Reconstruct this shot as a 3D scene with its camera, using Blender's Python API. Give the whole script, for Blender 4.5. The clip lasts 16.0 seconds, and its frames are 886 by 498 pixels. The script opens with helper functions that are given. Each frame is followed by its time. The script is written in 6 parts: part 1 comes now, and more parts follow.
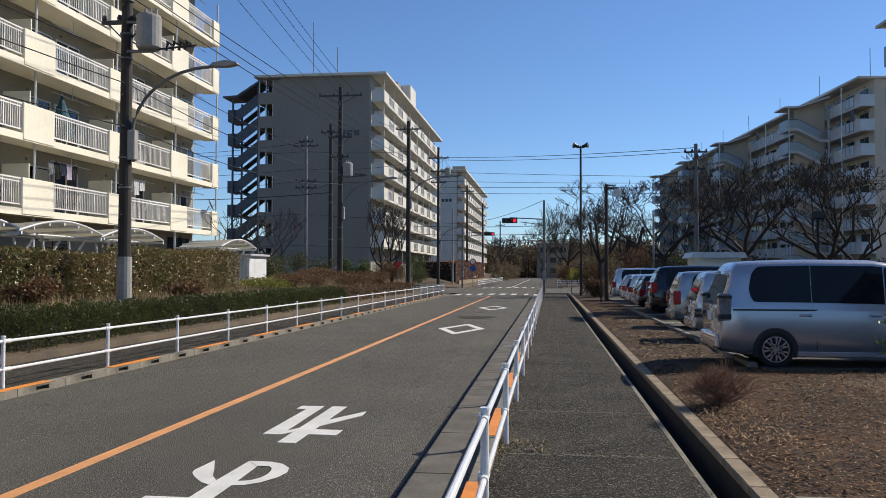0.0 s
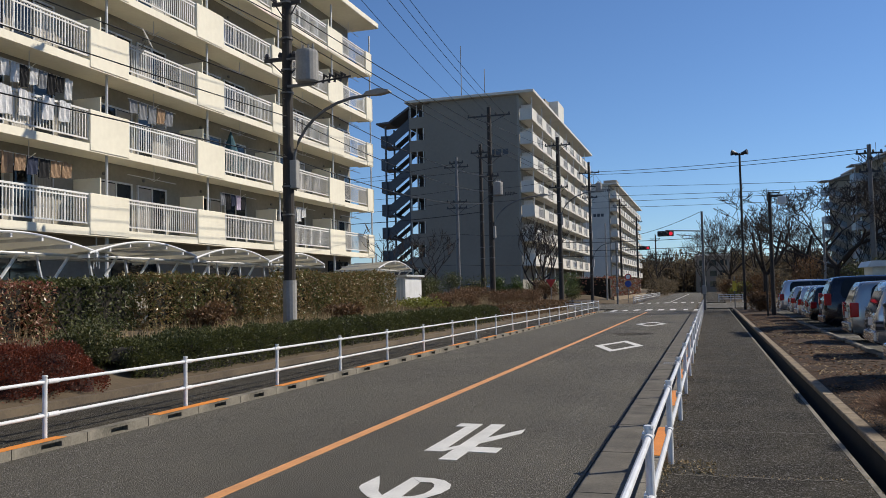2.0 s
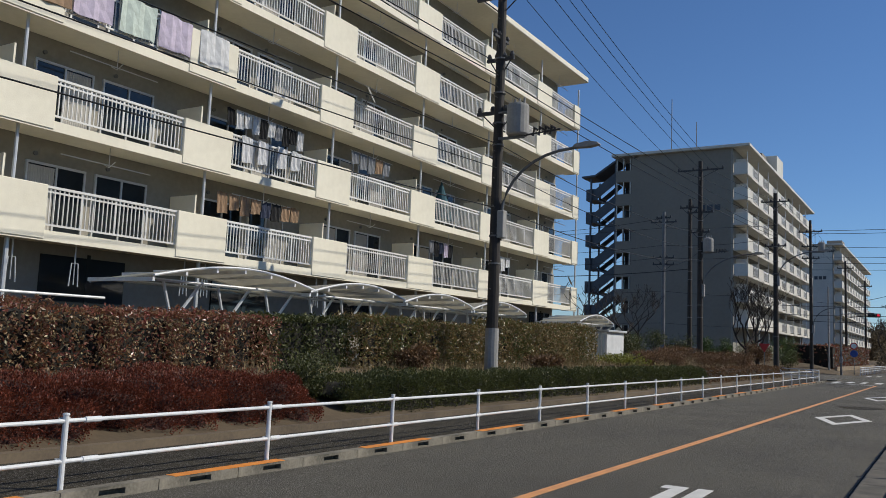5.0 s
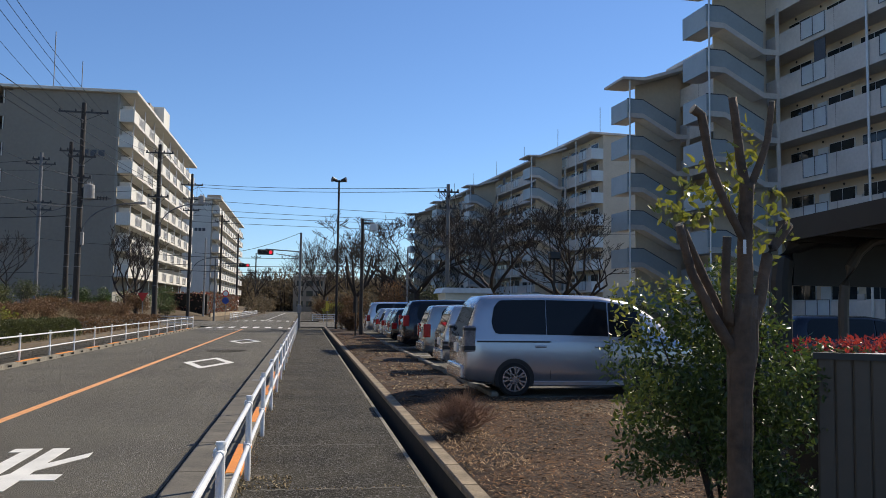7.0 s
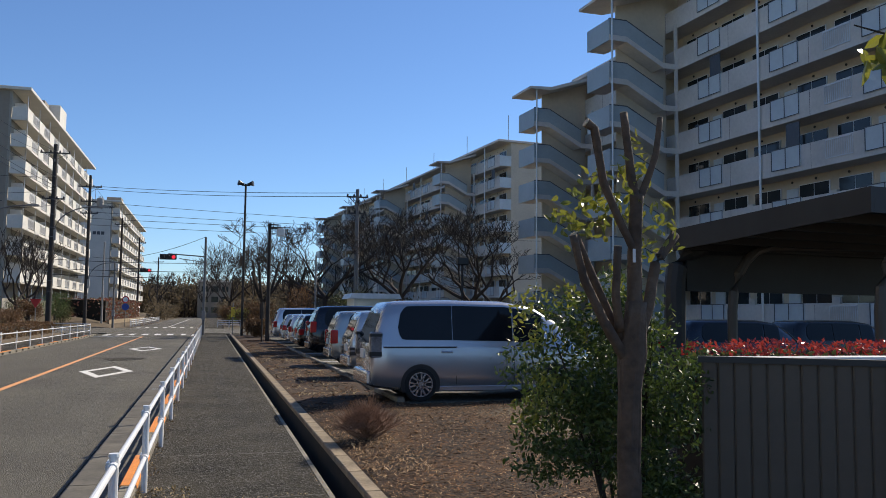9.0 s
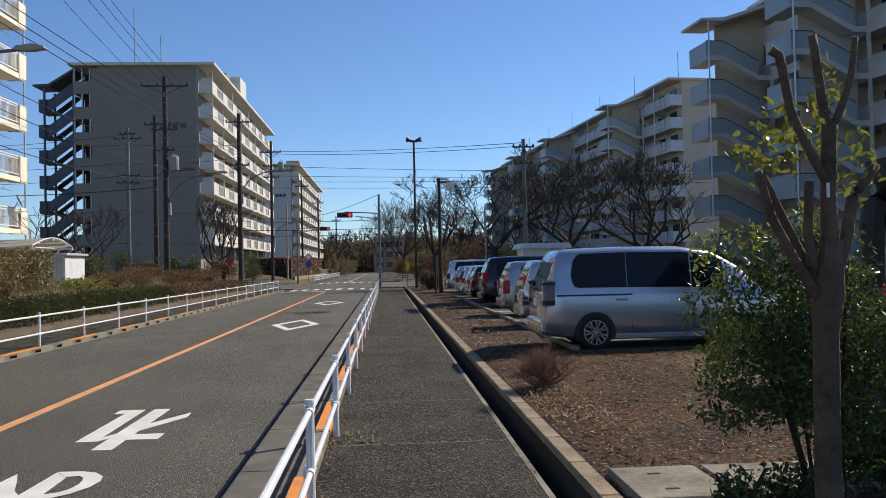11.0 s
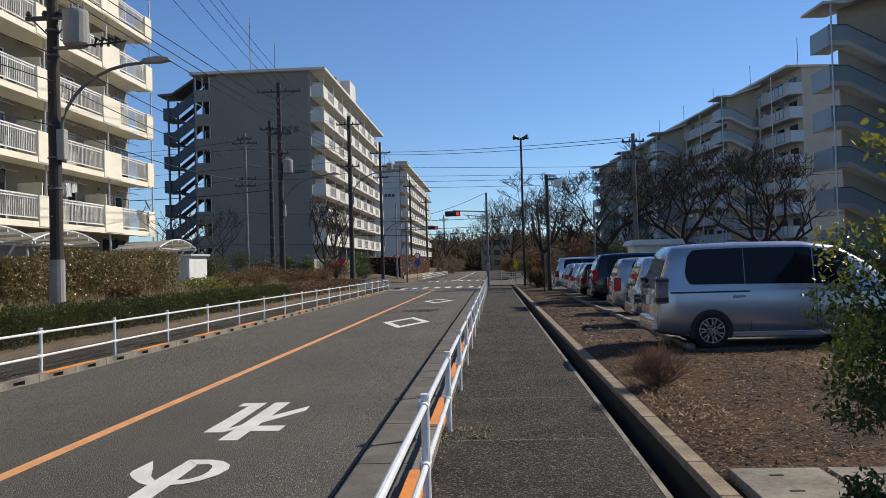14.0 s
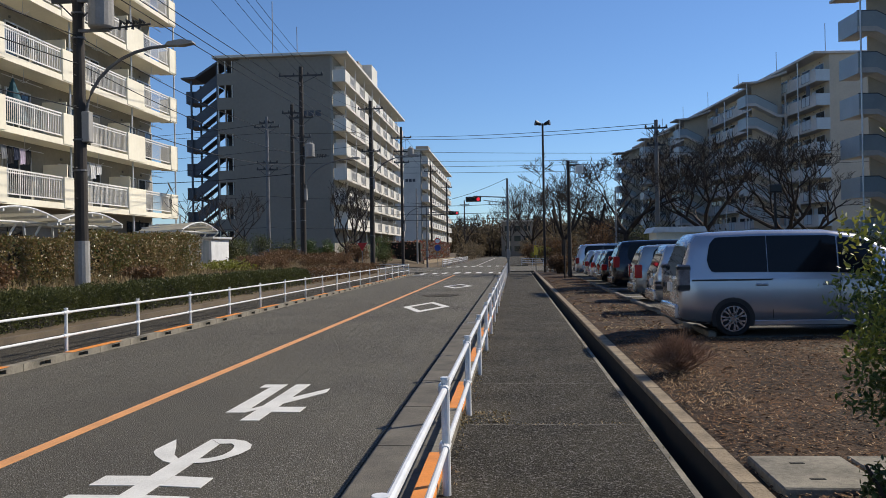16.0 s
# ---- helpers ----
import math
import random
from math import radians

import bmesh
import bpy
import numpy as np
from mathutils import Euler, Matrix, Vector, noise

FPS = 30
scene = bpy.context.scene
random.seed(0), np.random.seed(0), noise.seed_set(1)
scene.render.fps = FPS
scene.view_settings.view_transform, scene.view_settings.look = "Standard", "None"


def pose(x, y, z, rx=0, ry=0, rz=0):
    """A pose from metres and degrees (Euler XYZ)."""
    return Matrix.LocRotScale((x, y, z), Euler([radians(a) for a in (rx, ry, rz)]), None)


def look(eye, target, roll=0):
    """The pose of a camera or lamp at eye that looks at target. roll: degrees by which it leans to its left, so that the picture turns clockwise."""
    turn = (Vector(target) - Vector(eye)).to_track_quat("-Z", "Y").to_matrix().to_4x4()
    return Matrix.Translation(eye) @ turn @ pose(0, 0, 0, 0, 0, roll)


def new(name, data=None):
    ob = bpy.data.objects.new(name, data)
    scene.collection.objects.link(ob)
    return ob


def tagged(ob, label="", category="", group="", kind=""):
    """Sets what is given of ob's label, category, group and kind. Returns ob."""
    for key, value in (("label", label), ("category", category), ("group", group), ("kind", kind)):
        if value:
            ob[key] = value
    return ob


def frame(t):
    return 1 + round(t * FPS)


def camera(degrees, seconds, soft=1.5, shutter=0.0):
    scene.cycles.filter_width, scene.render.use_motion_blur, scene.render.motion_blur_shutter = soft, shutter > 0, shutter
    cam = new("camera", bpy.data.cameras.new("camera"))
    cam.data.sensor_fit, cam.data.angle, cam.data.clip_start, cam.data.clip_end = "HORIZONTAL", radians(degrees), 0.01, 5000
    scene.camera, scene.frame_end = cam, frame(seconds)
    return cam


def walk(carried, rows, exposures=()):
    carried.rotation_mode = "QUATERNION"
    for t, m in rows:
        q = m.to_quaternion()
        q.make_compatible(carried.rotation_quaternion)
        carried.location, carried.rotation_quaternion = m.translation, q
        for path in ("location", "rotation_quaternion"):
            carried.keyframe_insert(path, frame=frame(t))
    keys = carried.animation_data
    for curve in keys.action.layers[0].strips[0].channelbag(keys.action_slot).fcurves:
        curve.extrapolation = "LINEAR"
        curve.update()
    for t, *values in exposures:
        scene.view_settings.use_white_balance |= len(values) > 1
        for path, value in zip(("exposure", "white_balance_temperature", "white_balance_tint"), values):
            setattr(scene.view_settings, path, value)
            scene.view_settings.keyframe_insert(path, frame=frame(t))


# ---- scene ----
cam = camera(56.1, 16.0, soft=0.6)
PATH = [
    (0, (-0.025, 0.092, 1.875), (-0.278, 2.075, 1.929), 0.1),
    (0.5, (-0.027, 0.078, 1.875), (-0.295, 2.059, 1.928), -0.2),
    (1, (-0.024, 0.074, 1.878), (-0.312, 2.052, 1.941), -0.4),
    (1.5, (-0.03, 0.085, 1.873), (-0.378, 2.053, 1.947), -0.6),
    (2, (-0.048, 0.075, 1.866), (-0.655, 1.978, 1.967), -1.2),
    (2.5, (-0.075, 0.071, 1.859), (-0.991, 1.843, 2.002), -1.6),
    (3, (-0.106, -0.04, 1.87), (-1.306, 1.553, 2.023), -0.3),
    (3.2, (-0.083, -0.078, 1.883), (-1.394, 1.425, 2.033), 0.8),
    (5.3, (-0.089, -0.036, 1.796), (-0.966, 1.746, 2.03), 2.7),
    (5.5, (-0.062, 0.039, 1.838), (-0.759, 1.9, 2.062), 2.1),
    (6, (-0.008, 0.15, 1.833), (-0.207, 2.131, 2.024), 1.5),
    (6.5, (0.031, 0.204, 1.833), (0.169, 2.193, 1.992), 1.3),
    (7, (0.057, 0.215, 1.826), (0.38, 2.184, 1.966), 0.8),
    (7.5, (0.071, 0.181, 1.841), (0.503, 2.129, 1.983), 0.8),
    (8, (0.087, 0.193, 1.845), (0.657, 2.103, 2.014), 1.0),
    (8.2, (0.1, 0.18, 1.84), (0.698, 2.08, 2.017), 1.0),
    (10.5, (0.093, 0.138, 1.835), (0.328, 2.123, 1.899), -1.0),
    (11, (0.074, 0.168, 1.826), (0.211, 2.163, 1.864), -1.2),
    (11.5, (0.059, 0.149, 1.82), (0.094, 2.148, 1.837), -1.2),
    (12, (0.047, 0.124, 1.821), (0.019, 2.124, 1.828), -1.2),
    (12.5, (0.041, 0.125, 1.817), (-0.025, 2.124, 1.826), -1.4),
    (13, (0.042, 0.124, 1.817), (-0.045, 2.123, 1.831), -1.5),
    (13.5, (0.045, 0.119, 1.813), (-0.054, 2.116, 1.841), -1.6),
    (14, (0.04, 0.112, 1.816), (-0.081, 2.108, 1.856), -1.6),
    (14.5, (0.04, 0.116, 1.814), (-0.094, 2.111, 1.849), -1.6),
    (15, (0.042, 0.114, 1.81), (-0.093, 2.109, 1.837), -1.5),
    (15.5, (0.037, 0.088, 1.813), (-0.121, 2.082, 1.833), -1.3),
    (16, (0.029, 0.093, 1.806), (-0.141, 2.086, 1.812), -1.0),
]
walk(cam, [(t, look(e, a, r)) for t, e, a, r in PATH],
     [(0, 0.08, 6500, 10), (1.5, -0.02, 6450, 10), (3, -0.2, 6550, 10), (5.5, -0.36, 6200, 8), (6.0, 0.05, 6350, 10), (7, 0.24, 6650, 10), (8, 0.24, 6650, 10), (10.5, 0.2, 6650, 10), (12, 0.1, 6550, 10), (16, 0.03, 6500, 10)])

# sky, sun
SUN_AZ, SUN_EL = radians(58), radians(40)
world = bpy.data.worlds.new("sky")
scene.world = world
world.use_nodes = True
wn = world.node_tree
sky = wn.nodes.new("ShaderNodeTexSky")
sky.sky_type, sky.sun_disc = "NISHITA", False
sky.sun_elevation, sky.sun_rotation = SUN_EL, SUN_AZ
sky.altitude = 500
sky.air_density, sky.dust_density, sky.ozone_density = 1.0, 0.05, 3.0
wn.nodes["Background"].inputs[1].default_value = 0.099
clear = wn.nodes.new("ShaderNodeMix")
clear.data_type, clear.blend_type = "RGBA", "MULTIPLY"
clear.inputs["Factor"].default_value = 1.0
clear.inputs["B"].default_value = (0.77, 0.95, 1.19, 1)
wn.links.new(sky.outputs[0], clear.inputs["A"])
wn.links.new(clear.outputs["Result"], wn.nodes["Background"].inputs[0])
lamp = bpy.data.lights.new("sun", "SUN")
lamp.energy, lamp.angle, lamp.color = 5.0, radians(0.53), (1, 0.91, 0.77)
sun = new("sun", lamp)
sun.matrix_world = look((0, 0, 90), (-math.sin(SUN_AZ) * 50, -math.cos(SUN_AZ) * 50, 90 - 50 * math.tan(SUN_EL)))

# ---------- materials ----------
def mat(name, c1, c2=None, rough=0.7, metal=0.0, scale=1.0, fine=40.0, bump=0.0, bump_scale=60.0, spread=0.5, pick="", coat=0.0, speck=0.0, grit=85, depth=0.02):
    """Two colours mixed by broad stains and fine grain; pick: 'island' or 'object' adds a per-piece shift."""
    m = bpy.data.materials.new(name)
    m.use_nodes = True
    t = m.node_tree
    n, l = t.nodes, t.links
    b = n["Principled BSDF"]
    c2 = c2 or tuple(c * 0.75 for c in c1)
    co = n.new("ShaderNodeTexCoord")
    big, small = n.new("ShaderNodeTexNoise"), n.new("ShaderNodeTexNoise")
    big.inputs["Scale"].default_value, small.inputs["Scale"].default_value = scale, fine
    big.inputs["Detail"].default_value, small.inputs["Detail"].default_value = 5, 3
    for x in (big, small):
        l.new(co.outputs["Object"], x.inputs["Vector"])
    add = n.new("ShaderNodeMath")
    add.operation = "MULTIPLY_ADD"
    l.new(small.outputs["Fac"], add.inputs[0])
    add.inputs[1].default_value = 0.5
    l.new(big.outputs["Fac"], add.inputs[2])
    src = add.outputs[0]
    if pick:
        g = n.new("ShaderNodeNewGeometry" if pick == "island" else "ShaderNodeObjectInfo")
        a2 = n.new("ShaderNodeMath")
        a2.operation = "MULTIPLY_ADD"
        l.new(g.outputs["Random Per Island" if pick == "island" else "Random"], a2.inputs[0])
        a2.inputs[1].default_value = 0.9
        l.new(src, a2.inputs[2])
        sub = n.new("ShaderNodeMath")
        sub.operation = "SUBTRACT"
        l.new(a2.outputs[0], sub.inputs[0])
        sub.inputs[1].default_value = 0.45
        src = sub.outputs[0]
    ramp = n.new("ShaderNodeMapRange")
    ramp.inputs["From Min"].default_value, ramp.inputs["From Max"].default_value = 0.75 - spread / 2, 0.75 + spread / 2
    l.new(src, ramp.inputs["Value"])
    mix = n.new("ShaderNodeMix")
    mix.data_type = "RGBA"
    l.new(ramp.outputs[0], mix.inputs["Factor"])
    mix.inputs["A"].default_value, mix.inputs["B"].default_value = (*c1, 1), (*c2, 1)
    out = mix.outputs["Result"]
    if speck:
        v = n.new("ShaderNodeTexNoise")
        v.inputs["Scale"].default_value, v.inputs["Detail"].default_value = grit, 2
        l.new(co.outputs["Object"], v.inputs["Vector"])
        r2 = n.new("ShaderNodeMapRange")
        r2.inputs["From Min"].default_value, r2.inputs["From Max"].default_value = 0.555, 0.64
        l.new(v.outputs["Fac"], r2.inputs["Value"])
        k = n.new("ShaderNodeMath")
        k.operation = "MULTIPLY"
        l.new(r2.outputs[0], k.inputs[0])
        k.inputs[1].default_value = speck
        m2 = n.new("ShaderNodeMix")
        m2.data_type = "RGBA"
        l.new(k.outputs[0], m2.inputs["Factor"])
        l.new(out, m2.inputs["A"])
        m2.inputs["B"].default_value = (0.3, 0.28, 0.26, 1)
        out = m2.outputs["Result"]
    l.new(out, b.inputs["Base Color"])
    b.inputs["Roughness"].default_value, b.inputs["Metallic"].default_value = rough, metal
    b.inputs["Coat Weight"].default_value = coat
    if bump:
        bn = n.new("ShaderNodeTexNoise")
        bn.inputs["Scale"].default_value, bn.inputs["Detail"].default_value = bump_scale, 4
        l.new(co.outputs["Object"], bn.inputs["Vector"])
        bp = n.new("ShaderNodeBump")
        bp.inputs["Strength"].default_value, bp.inputs["Distance"].default_value = bump, depth
        l.new(bn.outputs["Fac"], bp.inputs["Height"])
        l.new(bp.outputs[0], b.inputs["Normal"])
    return m

def leafy(name, c1, c2, **k):
    m = mat(name, c1, c2, pick="island", spread=1.0, scale=0.6, **k)
    b = m.node_tree.nodes["Principled BSDF"]
    b.inputs["Subsurface Weight"].default_value = 0.0
    tr = m.node_tree.nodes.new("ShaderNodeBsdfTranslucent")
    mx = m.node_tree.nodes.new("ShaderNodeMixShader")
    mx.inputs[0].default_value = 0.35
    l = m.node_tree.links
    l.new(b.inputs["Base Color"].links[0].from_socket, tr.inputs["Color"])
    l.new(b.outputs[0], mx.inputs[1])
    l.new(tr.outputs[0], mx.inputs[2])
    l.new(mx.outputs[0], m.node_tree.nodes["Material Output"].inputs["Surface"])
    return m

ASPHALT = mat("asphalt", (0.116, 0.107, 0.083), (0.066, 0.061, 0.049), 0.85, scale=0.35, fine=14, bump=1.0, bump_scale=75, speck=0.85, grit=60, depth=0.03)
WALKWAY = mat("walkway_asphalt", (0.072, 0.063, 0.044), (0.020, 0.0172, 0.012), 0.9, scale=0.9, fine=8, bump=1.0, bump_scale=60, speck=0.6, grit=52, depth=0.06)
for m in (ASPHALT, WALKWAY):
    m.node_tree.nodes["Principled BSDF"].inputs["Specular IOR Level"].default_value = 0.25
CONCRETE = mat("concrete", (0.29, 0.262, 0.21), (0.085, 0.078, 0.062), 0.9, scale=1.9, fine=25, bump=0.3, bump_scale=70)
GUTTER = mat("gutter_concrete", (0.15, 0.135, 0.11), (0.07, 0.064, 0.054), 0.9, scale=2.2, fine=20, bump=0.4, bump_scale=80)
KERB_TAN = mat("tan_kerb", (0.36, 0.28, 0.185), (0.14, 0.108, 0.07), 0.9, scale=1.6, fine=9, bump=0.7, bump_scale=35)
DARK = mat("dark_void", (0.012, 0.012, 0.013), (0.008, 0.008, 0.008), 0.95)
PAINT_W = mat("road_white", (0.72, 0.71, 0.67), (0.55, 0.54, 0.51), 0.7, scale=2.5, fine=40, bump=0.3, bump_scale=120)
PAINT_O = mat("road_orange", (0.72, 0.33, 0.12), (0.50, 0.24, 0.10), 0.7, scale=2.0, fine=35, bump=0.3, bump_scale=120)
KERB_O = mat("kerb_orange", (0.80, 0.28, 0.04), (0.60, 0.21, 0.04), 0.6, scale=3, fine=30, bump=0.2)
RAIL = mat("rail_white", (0.80, 0.81, 0.82), (0.62, 0.63, 0.63), 0.35, scale=3, fine=30, bump=0.05)
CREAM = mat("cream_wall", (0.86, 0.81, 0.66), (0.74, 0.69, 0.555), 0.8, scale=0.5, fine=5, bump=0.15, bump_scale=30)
# grey recess wall, with the shade behind the balconies put into its colour
CREAM_D = mat("shaded_grey_recess", (0.34, 0.32, 0.27), (0.24, 0.225, 0.19), 0.85, scale=0.4, fine=6, bump=0.15, bump_scale=30)
# grey gable wall, its shaded look partly put into this darker tone
GREYWALL = mat("shaded_grey_wall", (0.275, 0.243, 0.197), (0.225, 0.198, 0.16), 0.85, scale=0.15, fine=3, bump=0.1, bump_scale=25)
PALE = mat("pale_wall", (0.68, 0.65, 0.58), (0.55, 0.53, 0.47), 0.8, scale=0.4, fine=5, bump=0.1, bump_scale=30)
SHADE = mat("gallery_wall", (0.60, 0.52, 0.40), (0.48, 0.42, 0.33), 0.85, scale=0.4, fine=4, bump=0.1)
PARAPET = mat("parapet_concrete", (0.66, 0.62, 0.57), (0.50, 0.47, 0.43), 0.85, scale=0.5, fine=5, bump=0.15)
STAIR_P = mat("stair_panel", (0.36, 0.42, 0.44), (0.30, 0.35, 0.37), 0.4, scale=0.7, fine=5)
PANEL = mat("parapet_panel", (0.56, 0.62, 0.64), (0.47, 0.52, 0.54), 0.5, scale=0.7, fine=5)
STEEL = mat("stair_steel", (0.085, 0.095, 0.11), (0.06, 0.068, 0.08), 0.5, metal=0.2, scale=1, fine=9)
ALU = mat("aluminium", (0.68, 0.69, 0.69), (0.55, 0.56, 0.56), 0.4, metal=0.35, scale=2, fine=20)
GLASS = mat("window_glass", (0.025, 0.03, 0.033), (0.015, 0.018, 0.02), 0.06, scale=1, fine=3)
CURTAIN = mat("curtain", (0.48, 0.46, 0.42), (0.30, 0.29, 0.27), 0.9, scale=1.5, fine=8, pick="object", spread=1.0)
POLE_D = mat("pole_brown", (0.045, 0.038, 0.033), (0.025, 0.022, 0.020), 0.8, scale=2, fine=20, bump=0.2)
POLE_C = mat("pole_concrete", (0.36, 0.35, 0.33), (0.25, 0.245, 0.235), 0.85, scale=1.5, fine=15, bump=0.1)
ARM_D = mat("arm_steel", (0.07, 0.07, 0.072), (0.04, 0.04, 0.042), 0.6, metal=0.3, scale=2, fine=15)
POLE_G = mat("pole_grey", (0.20, 0.20, 0.20), (0.13, 0.13, 0.13), 0.6, metal=0.3, scale=2, fine=15)
CABLE = mat("cable_black", (0.015, 0.015, 0.016), None, 0.6)
BARK = mat("bark", (0.06, 0.045, 0.034), (0.022, 0.017, 0.014), 0.95, scale=5, fine=30, bump=0.8, bump_scale=25)
BARK_L = mat("pale_bark", (0.15, 0.10, 0.066), (0.05, 0.034, 0.024), 0.9, scale=4, fine=22, bump=0.9, bump_scale=18)
CUT = mat("cut_wood", (0.62, 0.50, 0.36), (0.48, 0.38, 0.27), 0.9, scale=12, fine=60)
TWIG = mat("bare_twig", (0.05, 0.038, 0.03), (0.022, 0.017, 0.014), 0.95, scale=2)
SOIL = mat("mulch_soil", (0.066, 0.029, 0.008), (0.008, 0.005, 0.002), 0.95, scale=1.3, fine=14, bump=1.0, bump_scale=30)
CHIP = mat("mulch_chip", (0.175, 0.076, 0.021), (0.008, 0.005, 0.002), 0.9, pick="island", spread=1.0, scale=1.4)
FLECK = mat("pale_chip", (0.60, 0.40, 0.21), (0.22, 0.125, 0.055), 0.85, pick="island", spread=1.0, scale=2)
STRAW = mat("dry_grass", (0.42, 0.33, 0.18), (0.24, 0.17, 0.085), 0.9, pick="island", spread=1.0)
GROUND = mat("dry_ground", (0.12, 0.085, 0.05), (0.065, 0.05, 0.03), 0.95, scale=0.3, fine=5, bump=0.5, bump_scale=10)
HEDGE_R = leafy("hedge_leaf_mixed", (0.24, 0.065, 0.05), (0.19, 0.13, 0.06), rough=0.3)
HEDGE_O = leafy("hedge_leaf_olive", (0.25, 0.15, 0.065), (0.085, 0.115, 0.032), rough=0.3)
HEDGE_P = leafy("hedge_leaf_pale", (0.54, 0.46, 0.26), (0.34, 0.22, 0.12), rough=0.4)
HEDGE_M = leafy("hedge_leaf_maroon", (0.25, 0.062, 0.03), (0.06, 0.018, 0.011), rough=0.5)
HEDGE_G = leafy("hedge_leaf_green", (0.12, 0.125, 0.038), (0.03, 0.042, 0.014), rough=0.55)
SHRUB_G = leafy("shrub_leaf", (0.10, 0.14, 0.030), (0.025, 0.05, 0.014), rough=0.42)
YELLOW_L = leafy("young_leaf", (0.28, 0.27, 0.04), (0.13, 0.16, 0.03), rough=0.42)
RED_L = leafy("red_leaf", (0.42, 0.045, 0.03), (0.20, 0.03, 0.03), rough=0.25)
BROWN_L = leafy("brown_leaf", (0.19, 0.105, 0.05), (0.09, 0.055, 0.028), rough=0.7)
FARWOOD = leafy("far_wood", (0.20, 0.15, 0.095), (0.09, 0.075, 0.045), rough=0.9)
# near-black filler: the shade between hedge leaves is put into the colour
CORE = mat("hedge_shade_core", (0.022, 0.018, 0.012), (0.012, 0.011, 0.008), 0.95)
HILL = mat("hill", (0.07, 0.075, 0.05), (0.04, 0.045, 0.032), 0.95, scale=0.05, fine=0.6)
TYRE = mat("tyre_rubber", (0.018, 0.018, 0.018), None, 0.85)
RIM = mat("wheel_rim", (0.55, 0.56, 0.57), (0.45, 0.46, 0.47), 0.25, metal=0.8)
CARGLASS = mat("car_glass", (0.012, 0.014, 0.017), (0.008, 0.009, 0.011), 0.04)
CARGLASS.node_tree.nodes["Principled BSDF"].inputs["Specular IOR Level"].default_value = 0.25
EDGING = mat("edging_dirt", (0.17, 0.13, 0.085), (0.09, 0.07, 0.05), 0.9, scale=1.2, fine=20, bump=0.3)
# dirty ditch walls, with the trench's deep shade put into the colour
DITCH = mat("shaded_ditch_dirt", (0.03, 0.024, 0.018), (0.015, 0.013, 0.010), 0.95, scale=2, fine=12)
TRIM = mat("black_trim", (0.02, 0.02, 0.021), None, 0.45)
LAMP_RED = mat("lamp_red", (0.45, 0.02, 0.02), (0.30, 0.015, 0.015), 0.15)
LAMP_CLEAR = mat("lamp_clear", (0.36, 0.35, 0.36), (0.16, 0.15, 0.16), 0.12, metal=0.3, scale=9)
def paint(name, c):
    return mat(name, c, tuple(x * 0.94 for x in c), 0.26, metal=0.7, scale=0.6, fine=3, coat=0.8)
SILVER, KEI_W, KEI_S, NAVY, BLACKP, BLUEP, WHITEP = (paint(n, c) for n, c in (("paint_silver", (0.50, 0.50, 0.53)), ("paint_pearl", (0.58, 0.59, 0.60)), ("paint_grey", (0.40, 0.42, 0.42)), ("paint_navy", (0.012, 0.014, 0.022)), ("paint_black", (0.02, 0.02, 0.022)), ("paint_blue", (0.10, 0.16, 0.24)), ("paint_white", (0.72, 0.73, 0.74))))
FENCE_B = mat("brown_sheet", (0.088, 0.070, 0.052), (0.060, 0.048, 0.037), 0.5, scale=1, fine=12)
ROOF_D = mat("dark_sheet", (0.030, 0.030, 0.028), (0.02, 0.018, 0.017), 0.6, scale=0.8, fine=6)
SIGN_R, SIGN_B, SIGN_Y = mat("sign_red", (0.55, 0.03, 0.03), None, 0.5), mat("sign_blue", (0.03, 0.08, 0.35), None, 0.5), mat("sign_yellow", (0.7, 0.55, 0.05), None, 0.5)
CANOPY = leafy("canopy_sheet", (0.72, 0.70, 0.63), (0.58, 0.56, 0.50), rough=0.5)
CANOPY.node_tree.nodes["Mix Shader"].inputs[0].default_value = 0.6
BALRAIL = mat("balcony_rail_paint", (0.76, 0.75, 0.72), (0.60, 0.58, 0.55), 0.5, scale=1, fine=12, pick="object", spread=1.0)
TARP = mat("teal_tarp", (0.02, 0.09, 0.12), (0.015, 0.06, 0.08), 0.8, scale=3)
CLOTH = [mat("cloth_%s" % n, c, tuple(x * 0.7 for x in c), 0.95, scale=5, fine=30) for n, c in (("white", (0.72, 0.72, 0.72)), ("black", (0.02, 0.02, 0.022)), ("grey", (0.25, 0.26, 0.28)), ("brown", (0.36, 0.24, 0.15)), ("navy", (0.04, 0.05, 0.09)), ("mint", (0.62, 0.70, 0.62)), ("lilac", (0.62, 0.54, 0.66)), ("orange", (0.6, 0.22, 0.08)))]
RED_ON = bpy.data.materials.new("signal_red")
RED_ON.use_nodes = True
_g = RED_ON.node_tree.nodes["Principled BSDF"]
_g.inputs["Base Color"].default_value, _g.inputs["Emission Color"].default_value, _g.inputs["Emission Strength"].default_value = (0.4, 0.02, 0.03, 1), (1.0, 0.03, 0.06, 1), 0.9

